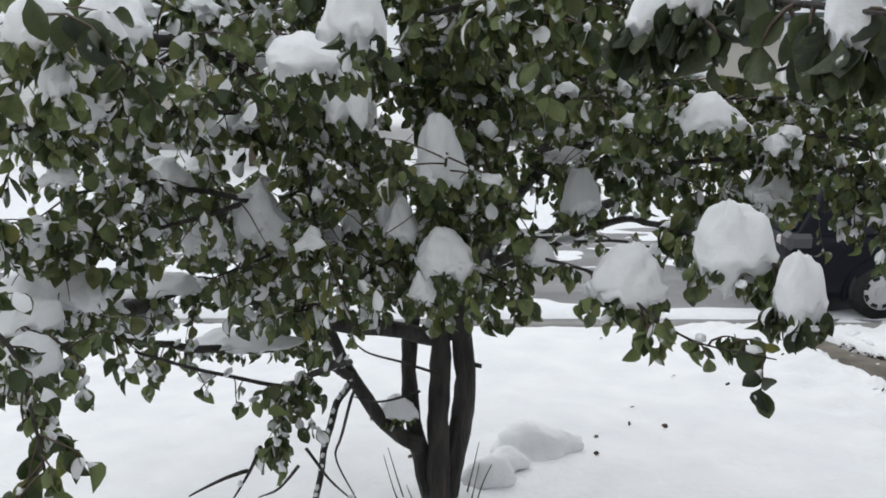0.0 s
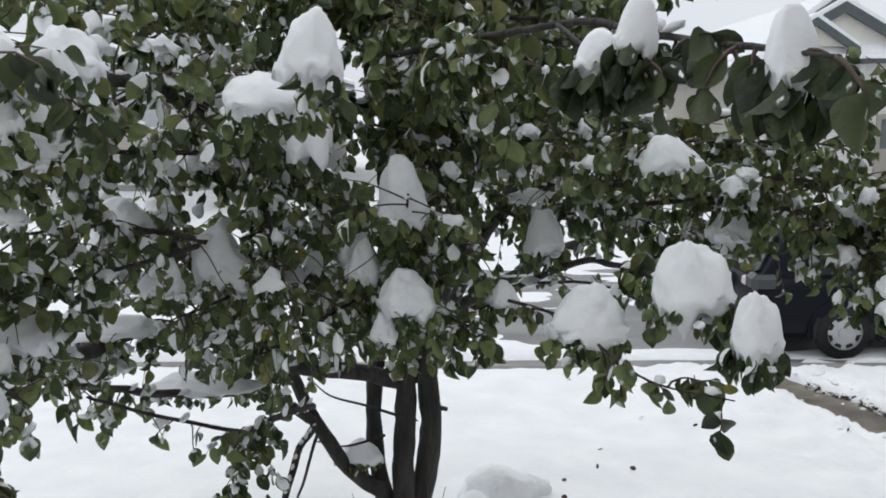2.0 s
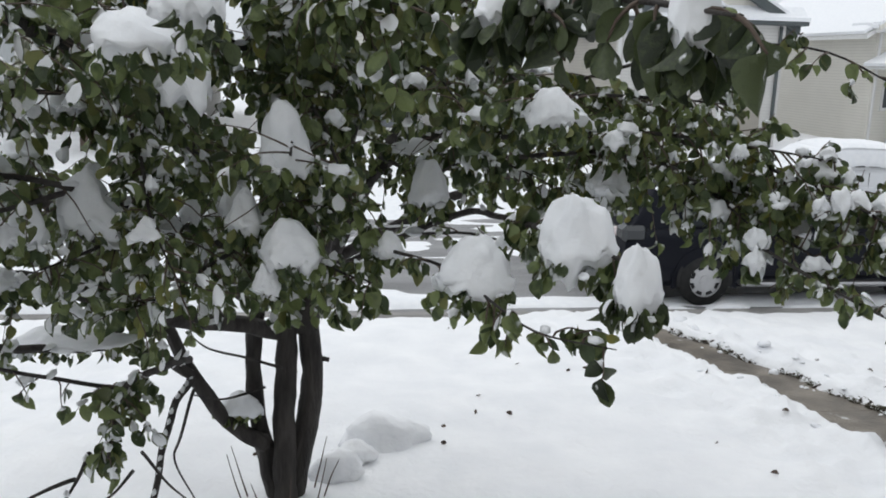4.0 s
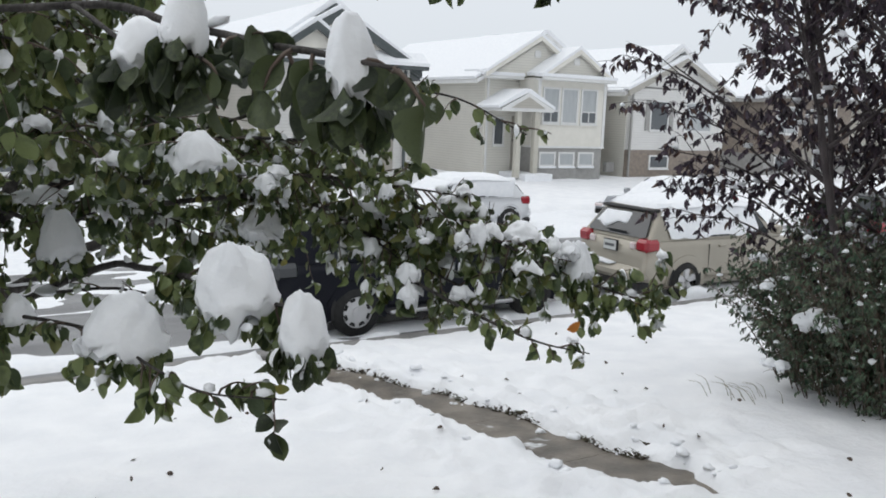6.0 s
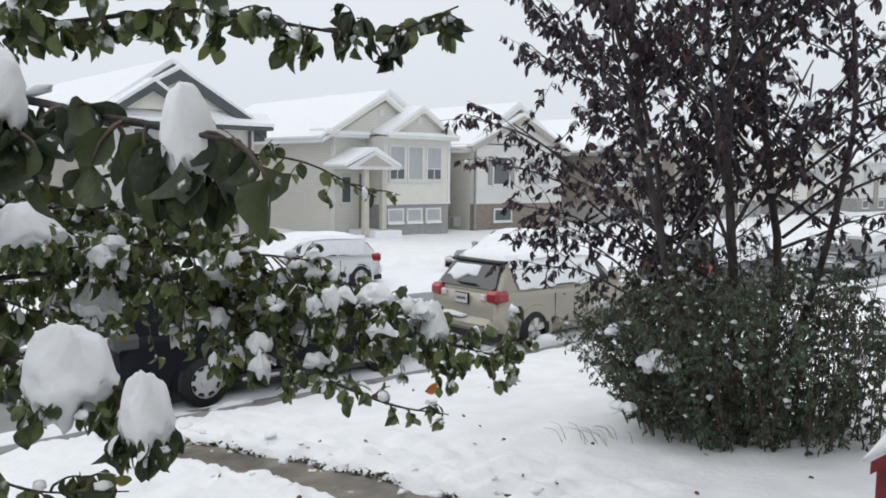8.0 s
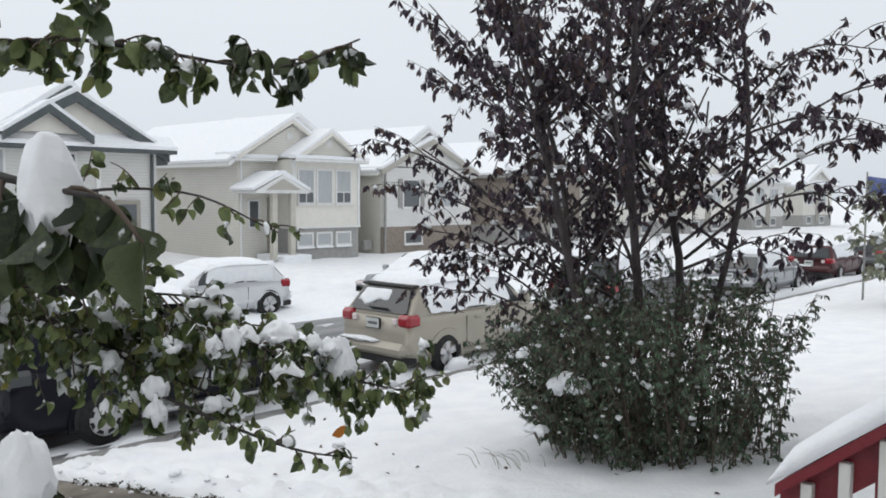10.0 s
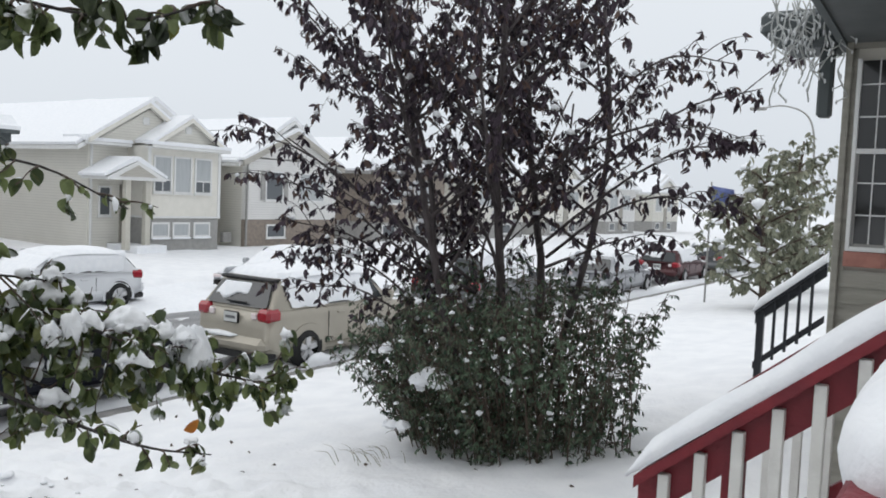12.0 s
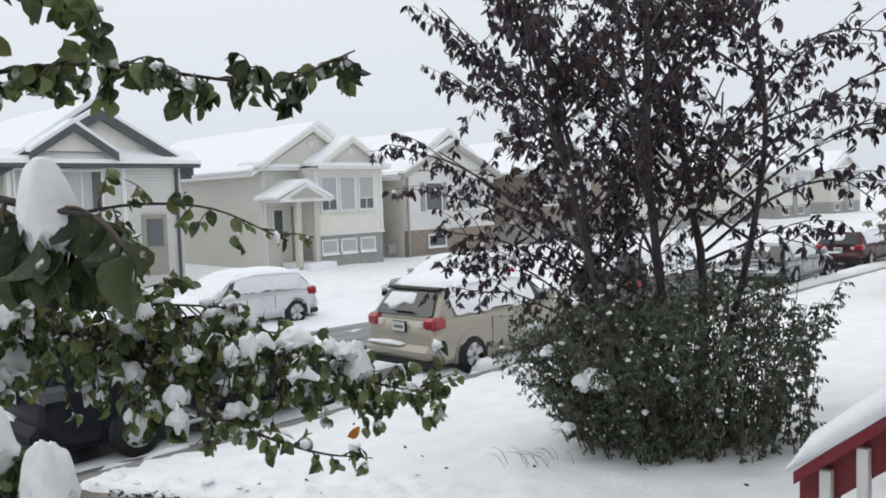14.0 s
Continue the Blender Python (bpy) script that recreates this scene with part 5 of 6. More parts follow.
bough([(-0.38, 3.98, 3.69), (-0.79, 4.1, 3.88), (-1.2, 4.23, 3.79), (-1.51, 4.26, 3.66)], 0.012, 0.002, 0.1, 0.04, 0.32, 12, 0.066)
for k in range(9):
    a = k * 0.7
    base = Vector((-0.3 + 0.22 * math.cos(a), 4.42 + 0.2 * math.sin(a), 0.62))
    sprout = [base, base + Vector((0.05 * math.cos(a), 0.05 * math.sin(a), 0.16)), base + Vector((0.1 * math.cos(a), 0.1 * math.sin(a), 0.27 + 0.05 * (k % 3)))]
    A.limb(sprout, 0.006, 0.002, apple, M_TWIG, "sucker", 4, 5)
# ---- snow on the apple tree ----
def clump_shape(x, y, z, w, h, base=ICO4, wild=1.0):
    """One heap of wet snow: a slumped loaf, wider below, with lobes and ragged tongues along its lower edge."""
    seed = x * 13.7 + y * 5.1 + z * 3.3
    o = Vector((seed, seed * 0.7, 0))
    lean = noise.noise(o) * 0.5
    tilt = noise.noise(o + Vector((5, 0, 0))) * 0.45
    depth = min(w, 0.24)
    rough = 0.5 if y < 1.3 else wild
    vs = []
    for p in base[0]:
        k = (abs(p.x) ** 2.35 + abs(p.y) ** 2.35 + abs(p.z) ** 2.35) ** (-1 / 2.35)
        q = p * k
        r = 1 + rough * (0.22 * noise.noise(p * 1.1 + o) + 0.14 * noise.noise(p * 2.4 + o * 1.3) + 0.06 * noise.noise(p * 5.0 + o * 2.1) + 0.02 * noise.noise(p * 11.0 + o))
        taper = 0.93 - 0.34 * q.z * min(1.0, rough)
        qx, qy, qz = q.x * r * taper, q.y * r * taper, q.z * r
        if qz < 0.0:
            around = Vector((p.x * 2.6, p.y * 2.6, seed))
            tongue = 0.52 + wild * (0.55 * noise.noise(around) + 0.42 * noise.noise(around * 2.3))
            qz *= tongue * (0.35 + 0.65 * min(1.0, math.hypot(p.x, p.y) * 1.25)) * 1.25
        else:
            qz += tilt * qx * (1 - qz * 0.3)
        qx += lean * qz * 0.6
        vs.append((x + qx * w * 0.49, y + qy * depth * 0.46, z + qz * h * 0.54))
    return vs, base[1]


def fringe(x, y, z, w, h):
    """Leaves pressed down by a heap of snow, hanging all round its lower edge."""
    rnd = A.rnd
    for k in range(int(16 + w * 190)):
        a = rnd.uniform(0, 2 * math.pi)
        q = rnd.uniform(0.75, 1.08)
        p = Vector((x + math.cos(a) * w * 0.5 * q, y + math.sin(a) * min(w, 0.24) * 0.48 * q, z - h * rnd.uniform(0.16, 0.48)))
        A.leaves.append((p, Vector((math.cos(a) * 0.3 + rnd.gauss(0, 0.2), math.sin(a) * 0.3 + rnd.gauss(0, 0.2), -1)), rnd.uniform(0.036, 0.056)))


def press(x, y, z, w, h):
    """A heap of snow buries the leaves it lies on and bends down those beside and before it."""
    if y < 1.3:
        return
    A.leaves = [L for L in A.leaves if not (abs(L[0].x - x) < w * 0.5 and -0.3 < L[0].y - y < 0.1 and -0.2 * h < L[0].z - z < h * 0.6)]


def clumps(rows, label="clump of wet snow sagging on apple leaves"):
    for row in rows:
        if row[0] < 0.5:
            press(*row)
        fringe(*row)
        tagged(raw("snow_clump", *clump_shape(*row), M_SNOW, None, True), label, "snow", "snow clumps on the apple tree")


# the loaded boughs have lost part of their leaves
thin = random.Random(77)
A.leaves = [L for L in A.leaves if not (L[0].x < -0.35 and 1.6 < L[0].y < 3.9 and L[0].z < 3.3 and thin.random() < 0.3)]
clumps([(0.59, 1.9, 2.725, 0.195, 0.2), (0.68, 1.7, 2.66, 0.11, 0.17), (0.39, 2.27, 2.55, 0.23, 0.2), (0.18, 2.8, 2.5, 0.11, 0.11), (0.39, 0.84, 3.2, 0.06, 0.11), (0.26, 1.04, 3.25, 0.06, 0.09), (0.22, 1.1, 3.22, 0.07, 0.07), (-0.17, 2.81, 2.85, 0.17, 0.28), (-0.15, 2.71, 2.52, 0.2, 0.18), (-0.23, 2.68, 2.41, 0.09, 0.12), (-0.85, 2.92, 2.61, 0.22, 0.24)])
clumps([(-1.21, 2.93, 2.76, 0.24, 0.16), (-1.25, 2.89, 2.64, 0.16, 0.18), (-1.21, 2.18, 3.04, 0.26, 0.11), (-0.31, 1.85, 3.27, 0.15, 0.2), (-0.45, 2.03, 3.18, 0.22, 0.12), (-0.88, 1.89, 3.27, 0.16, 0.15), (-0.93, 1.65, 3.25, 0.15, 0.13), (-0.92, 1.66, 3.14, 0.07, 0.11), (-1.42, 2.44, 2.47, 0.38, 0.18), (-1.31, 3.07, 2.32, 0.34, 0.1), (-1.15, 3.67, 1.89, 0.53, 0.1)])
clumps([(0.74, 2.78, 2.99, 0.22, 0.12), (0.99, 2.89, 2.73, 0.15, 0.19), (0.39, 3.42, 2.62, 0.19, 0.22), (0.41, 4.14, 2.72, 0.29, 0.09), (1.65, 2.2, 2.77, 0.13, 0.08), (1.835, 2.124, 2.66, 0.09, 0.16), (1.51, 2.37, 2.85, 0.12, 0.1), (1.41, 2.46, 2.73, 0.12, 0.12), (1.65, 2.17, 2.66, 0.08, 0.07), (0.66, 2.48, 3.0, 0.16, 0.14), (1.02, 2.98, 2.75, 0.13, 0.22)])
clumps([(-1.22, 1.93, 2.41, 0.17, 0.13), (-1.33, 2.13, 2.46, 0.22, 0.11), (-0.54, 4.42, 1.24, 0.23, 0.13), (-0.32, 2.91, 2.59, 0.13, 0.17), (-0.65, 3.19, 2.72, 0.11, 0.07), (-1.17, 3.27, 2.78, 0.15, 0.1), (-1.48, 3.38, 2.96, 0.2, 0.13), (-0.96, 3.14, 2.97, 0.16, 0.14), (-1.0, 2.76, 2.57, 0.13, 0.17)])
A.twigs.build("brushwood", M_TWIG, apple)["kind"] = "stuff"
leaf_snow = Mass()


def snowed(p):
    """The share of leaves that carry snow: most on the low outer boughs, least on the high tips and inside."""
    if p.y < 1.6 or p.z > 3.42:
        return 0.04
    if p.x > 0.75:
        return 0.24 if p.z < 2.95 else 0.12
    return 0.5 if p.x < -0.35 and p.y < 3.6 else 0.14


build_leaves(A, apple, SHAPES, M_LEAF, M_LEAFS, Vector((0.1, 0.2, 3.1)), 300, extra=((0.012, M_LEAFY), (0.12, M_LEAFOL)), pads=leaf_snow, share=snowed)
tagged(leaf_snow.build("leaf_snow", M_SNOW), "pads of wet snow lying along apple leaves", "snow", kind="stuff")
orange_pts, orange_faces = SHAPES[1]
om = leaf_matrix(Vector((1.445, 1.706, 2.585)), Vector((0.5, -0.3, 0.25)), 0.042, random.Random(9))
raw("orange_leaf", [om @ p for p in orange_pts], orange_faces, M_LEAFO, apple, True)
ym = leaf_matrix(Vector((0.60, 1.66, 2.56)), Vector((0.7, -0.2, -0.4)), 0.036, random.Random(9))
raw("yellow_leaf", [ym @ p for p in orange_pts], orange_faces, M_LEAFY, apple, True)



# smaller tufts caught where leaves crowd
tr = random.Random(31)
outer = [L for L in A.leaves if (L[0].y > 2.2 or L[0].x > 0.9) and L[0].y > 1.9 and L[0].z < 3.4]
for k in range(290):
    at, ax, size = tr.choice(outer)
    if at.x > -0.2 and at.x < 0.8 and tr.random() < 0.5:
        continue
    if at.z < 2.0 or (at.x > 0.75 and (at.z > 2.95 or at.x > 1.85 or tr.random() < 0.3)):
        continue
    w = min(0.16 if at.x < -0.3 else 0.055, 0.035 + tr.expovariate(28))
    vs, fs = clump_shape(at.x, at.y - 0.03, at.z + 0.03, w * tr.uniform(0.9, 1.6), w * tr.uniform(0.7, 1.3), ICO3, 2.1)
    tagged(raw("snow_tuft", vs, fs, M_SNOW, None, True), "small tuft of snow caught among apple leaves", "snow", "snow tufts on the apple tree")

# a dusting on leaves and twigs
dust = Mass()
dr = random.Random(11)
for at, ax, size in A.leaves:
    if dr.random() < (DUST if at.y > 1.5 else 0.02):
        s = size * dr.uniform(0.12, 0.36)
        tilt = Vector((dr.gauss(0, 0.5), dr.gauss(0, 0.5), 1)).to_track_quat("Z", "Y")
        vs, fs = snow_lump((0, 0, 0), s * dr.uniform(0.6, 1.7), s * dr.uniform(0.5, 1.2), s * dr.uniform(0.4, 0.9), dr.uniform(0, 99), 0.55, 0.7, ICO2)
        dust.add([at + tilt @ v for v in vs], fs)
for line, r0 in zip(A.lines, A.radii):
    share = 0.55 if r0 > 0.015 and line[-1].y > 1.9 else 0.05
    for a, b in zip(line, line[1:]):
        if dr.random() < share and abs((b - a).normalized().z) < 0.8:
            p = a.lerp(b, 0.5)
            L = (b - a).length
            dust.add(*snow_lump(p + Vector((0, 0, 0.014)), max(0.012, abs(b.x - a.x) * 0.75), max(0.012, abs(b.y - a.y) * 0.75), dr.uniform(0.010, 0.02), dr.uniform(0, 99), 0.3, 0.5, ICO1))
tagged(dust.build("snow_dusting", M_SNOW), "small tufts of snow on apple leaves and twigs", "snow", kind="stuff")

for x, y, s in ((0.3, 5.25, 0.3), (0.12, 5.0, 0.16), (0.0, 4.75, 0.2), (0.45, 5.35, 0.22)):
    heap_ob = raw("snow_mound", *snow_lump((x, y, yard_height(x, y) + 0.02), s * 0.85, s * 0.6, s * 0.6, x * 9 + y, 0.3, 0.3), M_SNOWG, None, True)
    tagged(heap_ob, "snow fallen in a heap beneath the tree", "snow", "snow heaps under the tree")


for x, y, w, h in ((11.32, 10.0, 0.34, 0.27), (11.05, 9.98, 0.2, 0.1), (14.1, 10.0, 0.3, 0.12), (5.2, 10.05, 0.35, 0.1), (4.5, 10.0, 0.3, 0.08), (6.4, 10.05, 0.5, 0.08)):
    pile = raw("snow_mound", *snow_lump((x, y, 0.0), w, 0.16, h, x * 3 + y, 0.35, 0.3), M_SNOW, None, True)
    tagged(pile, "snow piled against a parked car's wheel", "snow", "snow piles at the kerb")


# ---- purple cherry tree with the bush at its foot ----
cherry = tagged(new("cherry_tree"), "multi-stemmed tree with drooping dark purple leaves, dusted with snow", "tree")
C = Tree(7)
CX, CY, CZ = 7.75, 4.2, 0.7


def grow(p, d, length, r, level, tree, owner, rise=0.1, cut=False):
    rnd = tree.rnd
    n = 5
    pts = [p.copy()]
    q = p.copy()
    d = d.normalized()
    for i in range(n):
        d = (d + Vector((rnd.gauss(0, 0.09), rnd.gauss(0, 0.09), rise * 0.6 + rnd.gauss(0, 0.05)))).normalized()
        q = q + d * (length / n)
        pts.append(q.copy())
    low = pts[-2]
    cut = cut or (level > 0 and low.y < 2.95 and low.z < 3.35) or (level == 1 and p.z < 2.6 and low.y < 4.5)
    if cut:
        line = smooth_path(pts, 3 if level < 2 else 2)
    elif level < 2:
        line = tree.limb(pts, r, r * 0.4, owner, M_BARK2, "stem" if level == 0 else "branch", 3, 7)
    else:
        line = smooth_path(pts, 2)
        tree.twigs.add(*tube_data(line, r, r * 0.4, 5, 0))
    if level >= 2:
        have, wood = len(tree.leaves), tree.twigs
        if cut:
            tree.twigs = Mass()
        tree.leafy(line, 0.1, 0.085, 0.13, 4, 0.098, 0.7)
        tree.twigs = wood
        if cut:
            del tree.leaves[have:]
        return
    kids = (13, 8)[level]
    for k in range(kids):
        u = 0.25 + 0.75 * (k + rnd.random() * 0.6) / kids if level == 0 else 0.15 + 0.85 * (k + rnd.random() * 0.5) / kids
        i = min(len(line) - 2, int(u * (len(line) - 1)))
        at = line[i]
        ang = rnd.uniform(0, 2 * math.pi)
        side = Vector((math.cos(ang), math.sin(ang), 0))
        dd = (d * 0.5 + side * 0.95 + Vector((0, 0, 0.25)))
        f = (0.59, 0.56)[level]
        grow(at, dd, length * f * rnd.uniform(0.55, 1.0) * (1.15 - 0.55 * u), r * 0.45 * (1.1 - 0.5 * u), level + 1, tree, owner, 0.06, cut)


for dx, dy, lean, h, r in ((-0.35, 0.12, (-0.29, 0.16), 4.6, 0.05), (0.0, 0.0, (-0.05, 0.05), 5.2, 0.06), (0.2, -0.1, (0.05, 0.0), 5.0, 0.055), (0.15, -0.25, (0.06, -0.09), 4.6, 0.045), (-0.1, 0.4, (-0.10, 0.29), 4.7, 0.045)):
    grow(Vector((CX + dx, CY + dy, CZ - 0.1)), Vector((lean[0], lean[1], 1)), h, r, 0, C, cherry)
C.leaves = [L for L in C.leaves if L[0].z > 1.9 and not (L[0].y < 2.9 and L[0].z < 3.3) and (L[0].z > 3.0 or L[0].y > 4.4 or C.rnd.random() < 0.4) and (L[0].y > 4.4 or L[0].z > 4.1 or noise.noise(L[0] * 2.4) > -0.2)]
# long arching sprays with bunches of hanging leaves
for pts in ([(7.75, 4.1, 2.9), (7.7, 3.2, 3.6), (7.62, 2.5, 4.05), (7.6, 1.85, 4.2)], [(7.8, 4.0, 2.7), (7.7, 3.2, 3.3), (7.6, 2.5, 3.68), (7.6, 2.08, 3.68)],
            [(7.8, 3.9, 2.6), (7.7, 3.2, 3.1), (7.6, 2.6, 3.25), (7.6, 2.28, 3.07)], [(7.8, 3.9, 2.5), (7.7, 3.5, 2.66), (7.6, 3.15, 2.8), (7.6, 3.0, 2.65)],
            [(7.8, 4.1, 3.2), (7.7, 3.3, 4.1), (7.6, 2.7, 4.5), (7.6, 2.1, 4.42)], [(7.7, 4.1, 3.3), (7.6, 3.3, 3.75), (7.5, 2.7, 3.9), (7.5, 2.4, 3.85)],
            [(7.45, 4.5, 2.3), (7.0, 5.2, 2.9), (6.5, 5.9, 3.5), (6.06, 6.52, 3.79)], [(7.45, 4.5, 2.2), (7.0, 5.1, 2.6), (6.6, 5.7, 3.1), (6.2, 6.3, 3.3)],
            [(7.45, 4.5, 2.0), (7.1, 5.0, 2.35), (6.7, 5.6, 2.75), (6.28, 6.2, 2.87)], [(7.45, 4.5, 1.8), (7.1, 5.0, 2.1), (6.8, 5.5, 2.5), (6.4, 6.04, 2.64)],
            [(7.4, 4.5, 1.7), (7.0, 5.0, 1.95), (6.75, 5.5, 2.2), (6.54, 5.85, 2.2)], [(7.4, 4.6, 2.0), (7.1, 5.0, 2.4), (6.9, 5.4, 2.6), (6.7, 5.6, 2.5)]):
    spray = C.limb([Vector(p) for p in pts], 0.018, 0.004, cherry, M_BARK2, "branch", 4, 6)
    C.leafy(spray, 0.14, 0.09, 0.24, 6, 0.09, 0.9, 0.9)
    ahead = (spray[-1] - spray[0]).normalized() * 0.42
    for k in (6, 8, 9, 10, 11):
        side = spray[k] + ahead + Vector((C.rnd.uniform(-0.3, 0.3), C.rnd.uniform(-0.3, 0.3), C.rnd.uniform(-0.3, 0.15)))
        off = smooth_path([spray[k], spray[k].lerp(side, 0.5) + Vector((0, 0, 0.05)), side], 3)
        C.twigs.add(*tube_data(off, 0.006, 0.002, 5, 0))
        C.leafy(off, 0.35, 0.1, 0.14, 6, 0.092, 0.9, 0.8)
C.twigs.build("brushwood", M_BARK2, cherry)["kind"] = "stuff"
build_leaves(C, cherry, NARROW, M_PURPLE, M_PURPLE, Vector((CX - 2, CY - 2, 3.2)), 300, extra=((0.16, M_PURPLEB),))
dust2 = Mass()
for at, ax, size in C.leaves:
    if dr.random() < 0.02:
        s = size * dr.uniform(0.15, 0.36)
        dust2.add(*snow_lump(at + Vector((0, 0, 0.01)), s * 1.2, s * 1.2, s * 0.9, dr.uniform(0, 99), 0.3, 0.7, ICO1))
for line in C.lines[::2]:
    for a, b in zip(line[2:], line[3:]):
        if dr.random() < 0.12:
            p = a.lerp(b, 0.5)
            dust2.add(*snow_lump(p + Vector((0, 0, 0.012)), 0.045, 0.045, 0.03, dr.uniform(0, 99), 0.4, 0.5, ICO2))
tagged(dust2.build("snow_dusting", M_SNOW), "small tufts of snow on the cherry tree", "snow", kind="stuff")

bush = tagged(new("bush"), "dense dark green bush powdered with snow beneath the cherry", "bush")
S = Tree(21)
for k in range(330):
    a = S.rnd.uniform(0, 2 * math.pi)
    rr = math.sqrt(S.rnd.random())
    ox, oy = math.cos(a) * rr, math.sin(a) * rr
    if oy < -0.15 and S.rnd.random() < 0.4:
        continue
    p = Vector((7.5 + 0.75 * ox, 4.08 + (1.28 if oy > 0 else 1.3) * oy, yard_height(0, 4.0) - 0.05))
    d = Vector((ox * 0.3, oy * (0.32 if oy > 0 else 0.12), 1.0 - 0.3 * rr * max(0.2, oy)))
    L = 1.85 * (1 - 0.5 * rr * rr * max(0.15, oy)) * S.rnd.uniform(0.75, 1.1)
    pts = [p.copy()]
    q = p.copy()
    for i in range(5):
        d = (d + Vector((S.rnd.gauss(0, 0.08), S.rnd.gauss(0, 0.08), -0.05 - 0.1 * rr))).normalized()
        q = q + d * (L / 5)
        pts.append(q.copy())
    line = smooth_path(pts, 2)
    if line[-1].y < 2.5 or (k % 5 == 0 and oy < 0.3):
        continue
    S.twigs.add(*tube_data(line, 0.008, 0.003, 4, 0))
    S.leafy(line, 0.05, 0.05, 0.16, 6, 0.055, 0.3)
S.leaves = [L for L in S.leaves if L[0].z > 0.7 and L[0].y > 2.45 and noise.noise(L[0] * 2.6) + 0.5 * noise.noise(L[0] * 6.0) > -0.27]
S.twigs.build("brushwood", M_TWIG, bush)["kind"] = "stuff"
build_leaves(S, bush, NARROW, M_BUSH, M_BUSH, Vector((6.0, 3.0, 1.6)), 300, extra=((0.5, M_BUSHD),))
dust3 = Mass()
for at, ax, size in S.leaves:
    if dr.random() < 0.006:
        s = dr.uniform(0.012, 0.03)
        dust3.add(*snow_lump(at + Vector((0, 0, 0.01)), s * 1.3, s * 1.3, s * 0.9, dr.uniform(0, 99), 0.3, 0.7, ICO1))
for x, y, z, s in ((6.55, 4.35, 1.45, 0.17), (6.5, 4.75, 1.0, 0.1), (6.5, 4.9, 1.7, 0.08), (6.5, 5.1, 1.4, 0.08), (6.7, 3.7, 1.55, 0.05), (6.7, 5.2, 1.9, 0.07)):
    for j in range(4):
        dust3.add(*snow_lump((x + dr.uniform(-s, s) * 0.5, y + dr.uniform(-s, s), z + dr.uniform(-s, s) * 0.3), s * 0.55, s * 0.6, s * 0.45, dr.uniform(0, 99), 0.3, 0.5))
tagged(dust3.build("snow_dusting", M_SNOW), "small tufts of snow caught in the bush", "snow", kind="stuff")
grass = Mass()
for k in range(14):
    p = Vector((6.25 + dr.uniform(-0.15, 0.3), 4.9 + dr.uniform(-0.3, 0.3), yard_height(0, 4.9)))
    d = Vector((dr.uniform(-0.7, -0.1), dr.uniform(0, 0.7), 1))
    pts = [p, p + d * 0.13, p + d * 0.2 + Vector((d.x * 0.13, d.y * 0.13, -0.04))]
    grass.add(*tube_data(smooth_path(pts, 3), 0.004, 0.0012, 4, 0))
tagged(grass.build("dry_grass", M_DRYGRASS), "tuft of dry ornamental grass by the bush", "grass", kind="stuff")


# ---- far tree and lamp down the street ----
def far_tree(x, y, z, h, spread, label, mat=M_HAZELEAF, seed=3, n=2600, size=0.22):
    t = tagged(new("tree"), label, "tree", "trees down the street")
    T = Tree(seed)
    # wood in the lighter twig brown, paled in place of haze
    trunk = T.limb([Vector((x, y, z - 0.2)), Vector((x + 0.1, y, z + h * 0.25)), Vector((x, y + 0.1, z + h * 0.6)), Vector((x, y, z + h * 0.9))], 0.12, 0.03, t, M_TWIG, "trunk", 4)
    for k in range(26):
        u = 0.2 + 0.75 * k / 26
        a = k * 2.4
        p = trunk[int(u * (len(trunk) - 1))]
        L = spread * (1.05 - 0.75 * abs(u - 0.4) / 0.6) * T.rnd.uniform(0.7, 1.1)
        e = p + Vector((math.cos(a) * L, math.sin(a) * L, L * 0.45))
        line = T.limb([p, p.lerp(e, 0.5) + Vector((0, 0, 0.1)), e], 0.04, 0.01, t, M_TWIG, "branch", 4, 5)
        T.leafy(line, 0.2, 0.09, 0.5, 8, size, 0.3)
    T.twigs.build("brushwood", M_TWIG, t)["kind"] = "stuff"
    m = Mass()
    for at, ax, s in T.leaves:
        pts, faces = T.rnd.choice(NARROW)
        mm = leaf_matrix(at, ax, s, T.rnd)
        m.add([mm @ p for p in pts], faces)
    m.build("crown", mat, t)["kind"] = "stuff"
    sn = Mass()
    for at, ax, s in T.leaves[::75]:
        sn.add(*snow_lump(at, s * 0.8, s * 0.8, s * 0.45, T.rnd.uniform(0, 99), 0.3, 0.6, ICO1))
    tagged(sn.build("snow_dusting", M_SNOW), "snow caught in a tree down the street", "snow", kind="stuff")
    return t


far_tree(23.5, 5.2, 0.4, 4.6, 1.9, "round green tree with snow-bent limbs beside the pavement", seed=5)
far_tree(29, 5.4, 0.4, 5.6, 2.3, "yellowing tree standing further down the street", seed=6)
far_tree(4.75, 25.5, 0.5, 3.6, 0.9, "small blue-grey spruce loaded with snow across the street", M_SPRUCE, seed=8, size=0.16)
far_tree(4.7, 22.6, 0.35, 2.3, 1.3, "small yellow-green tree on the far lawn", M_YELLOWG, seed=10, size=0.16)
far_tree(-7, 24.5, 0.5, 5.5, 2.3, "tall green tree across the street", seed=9)

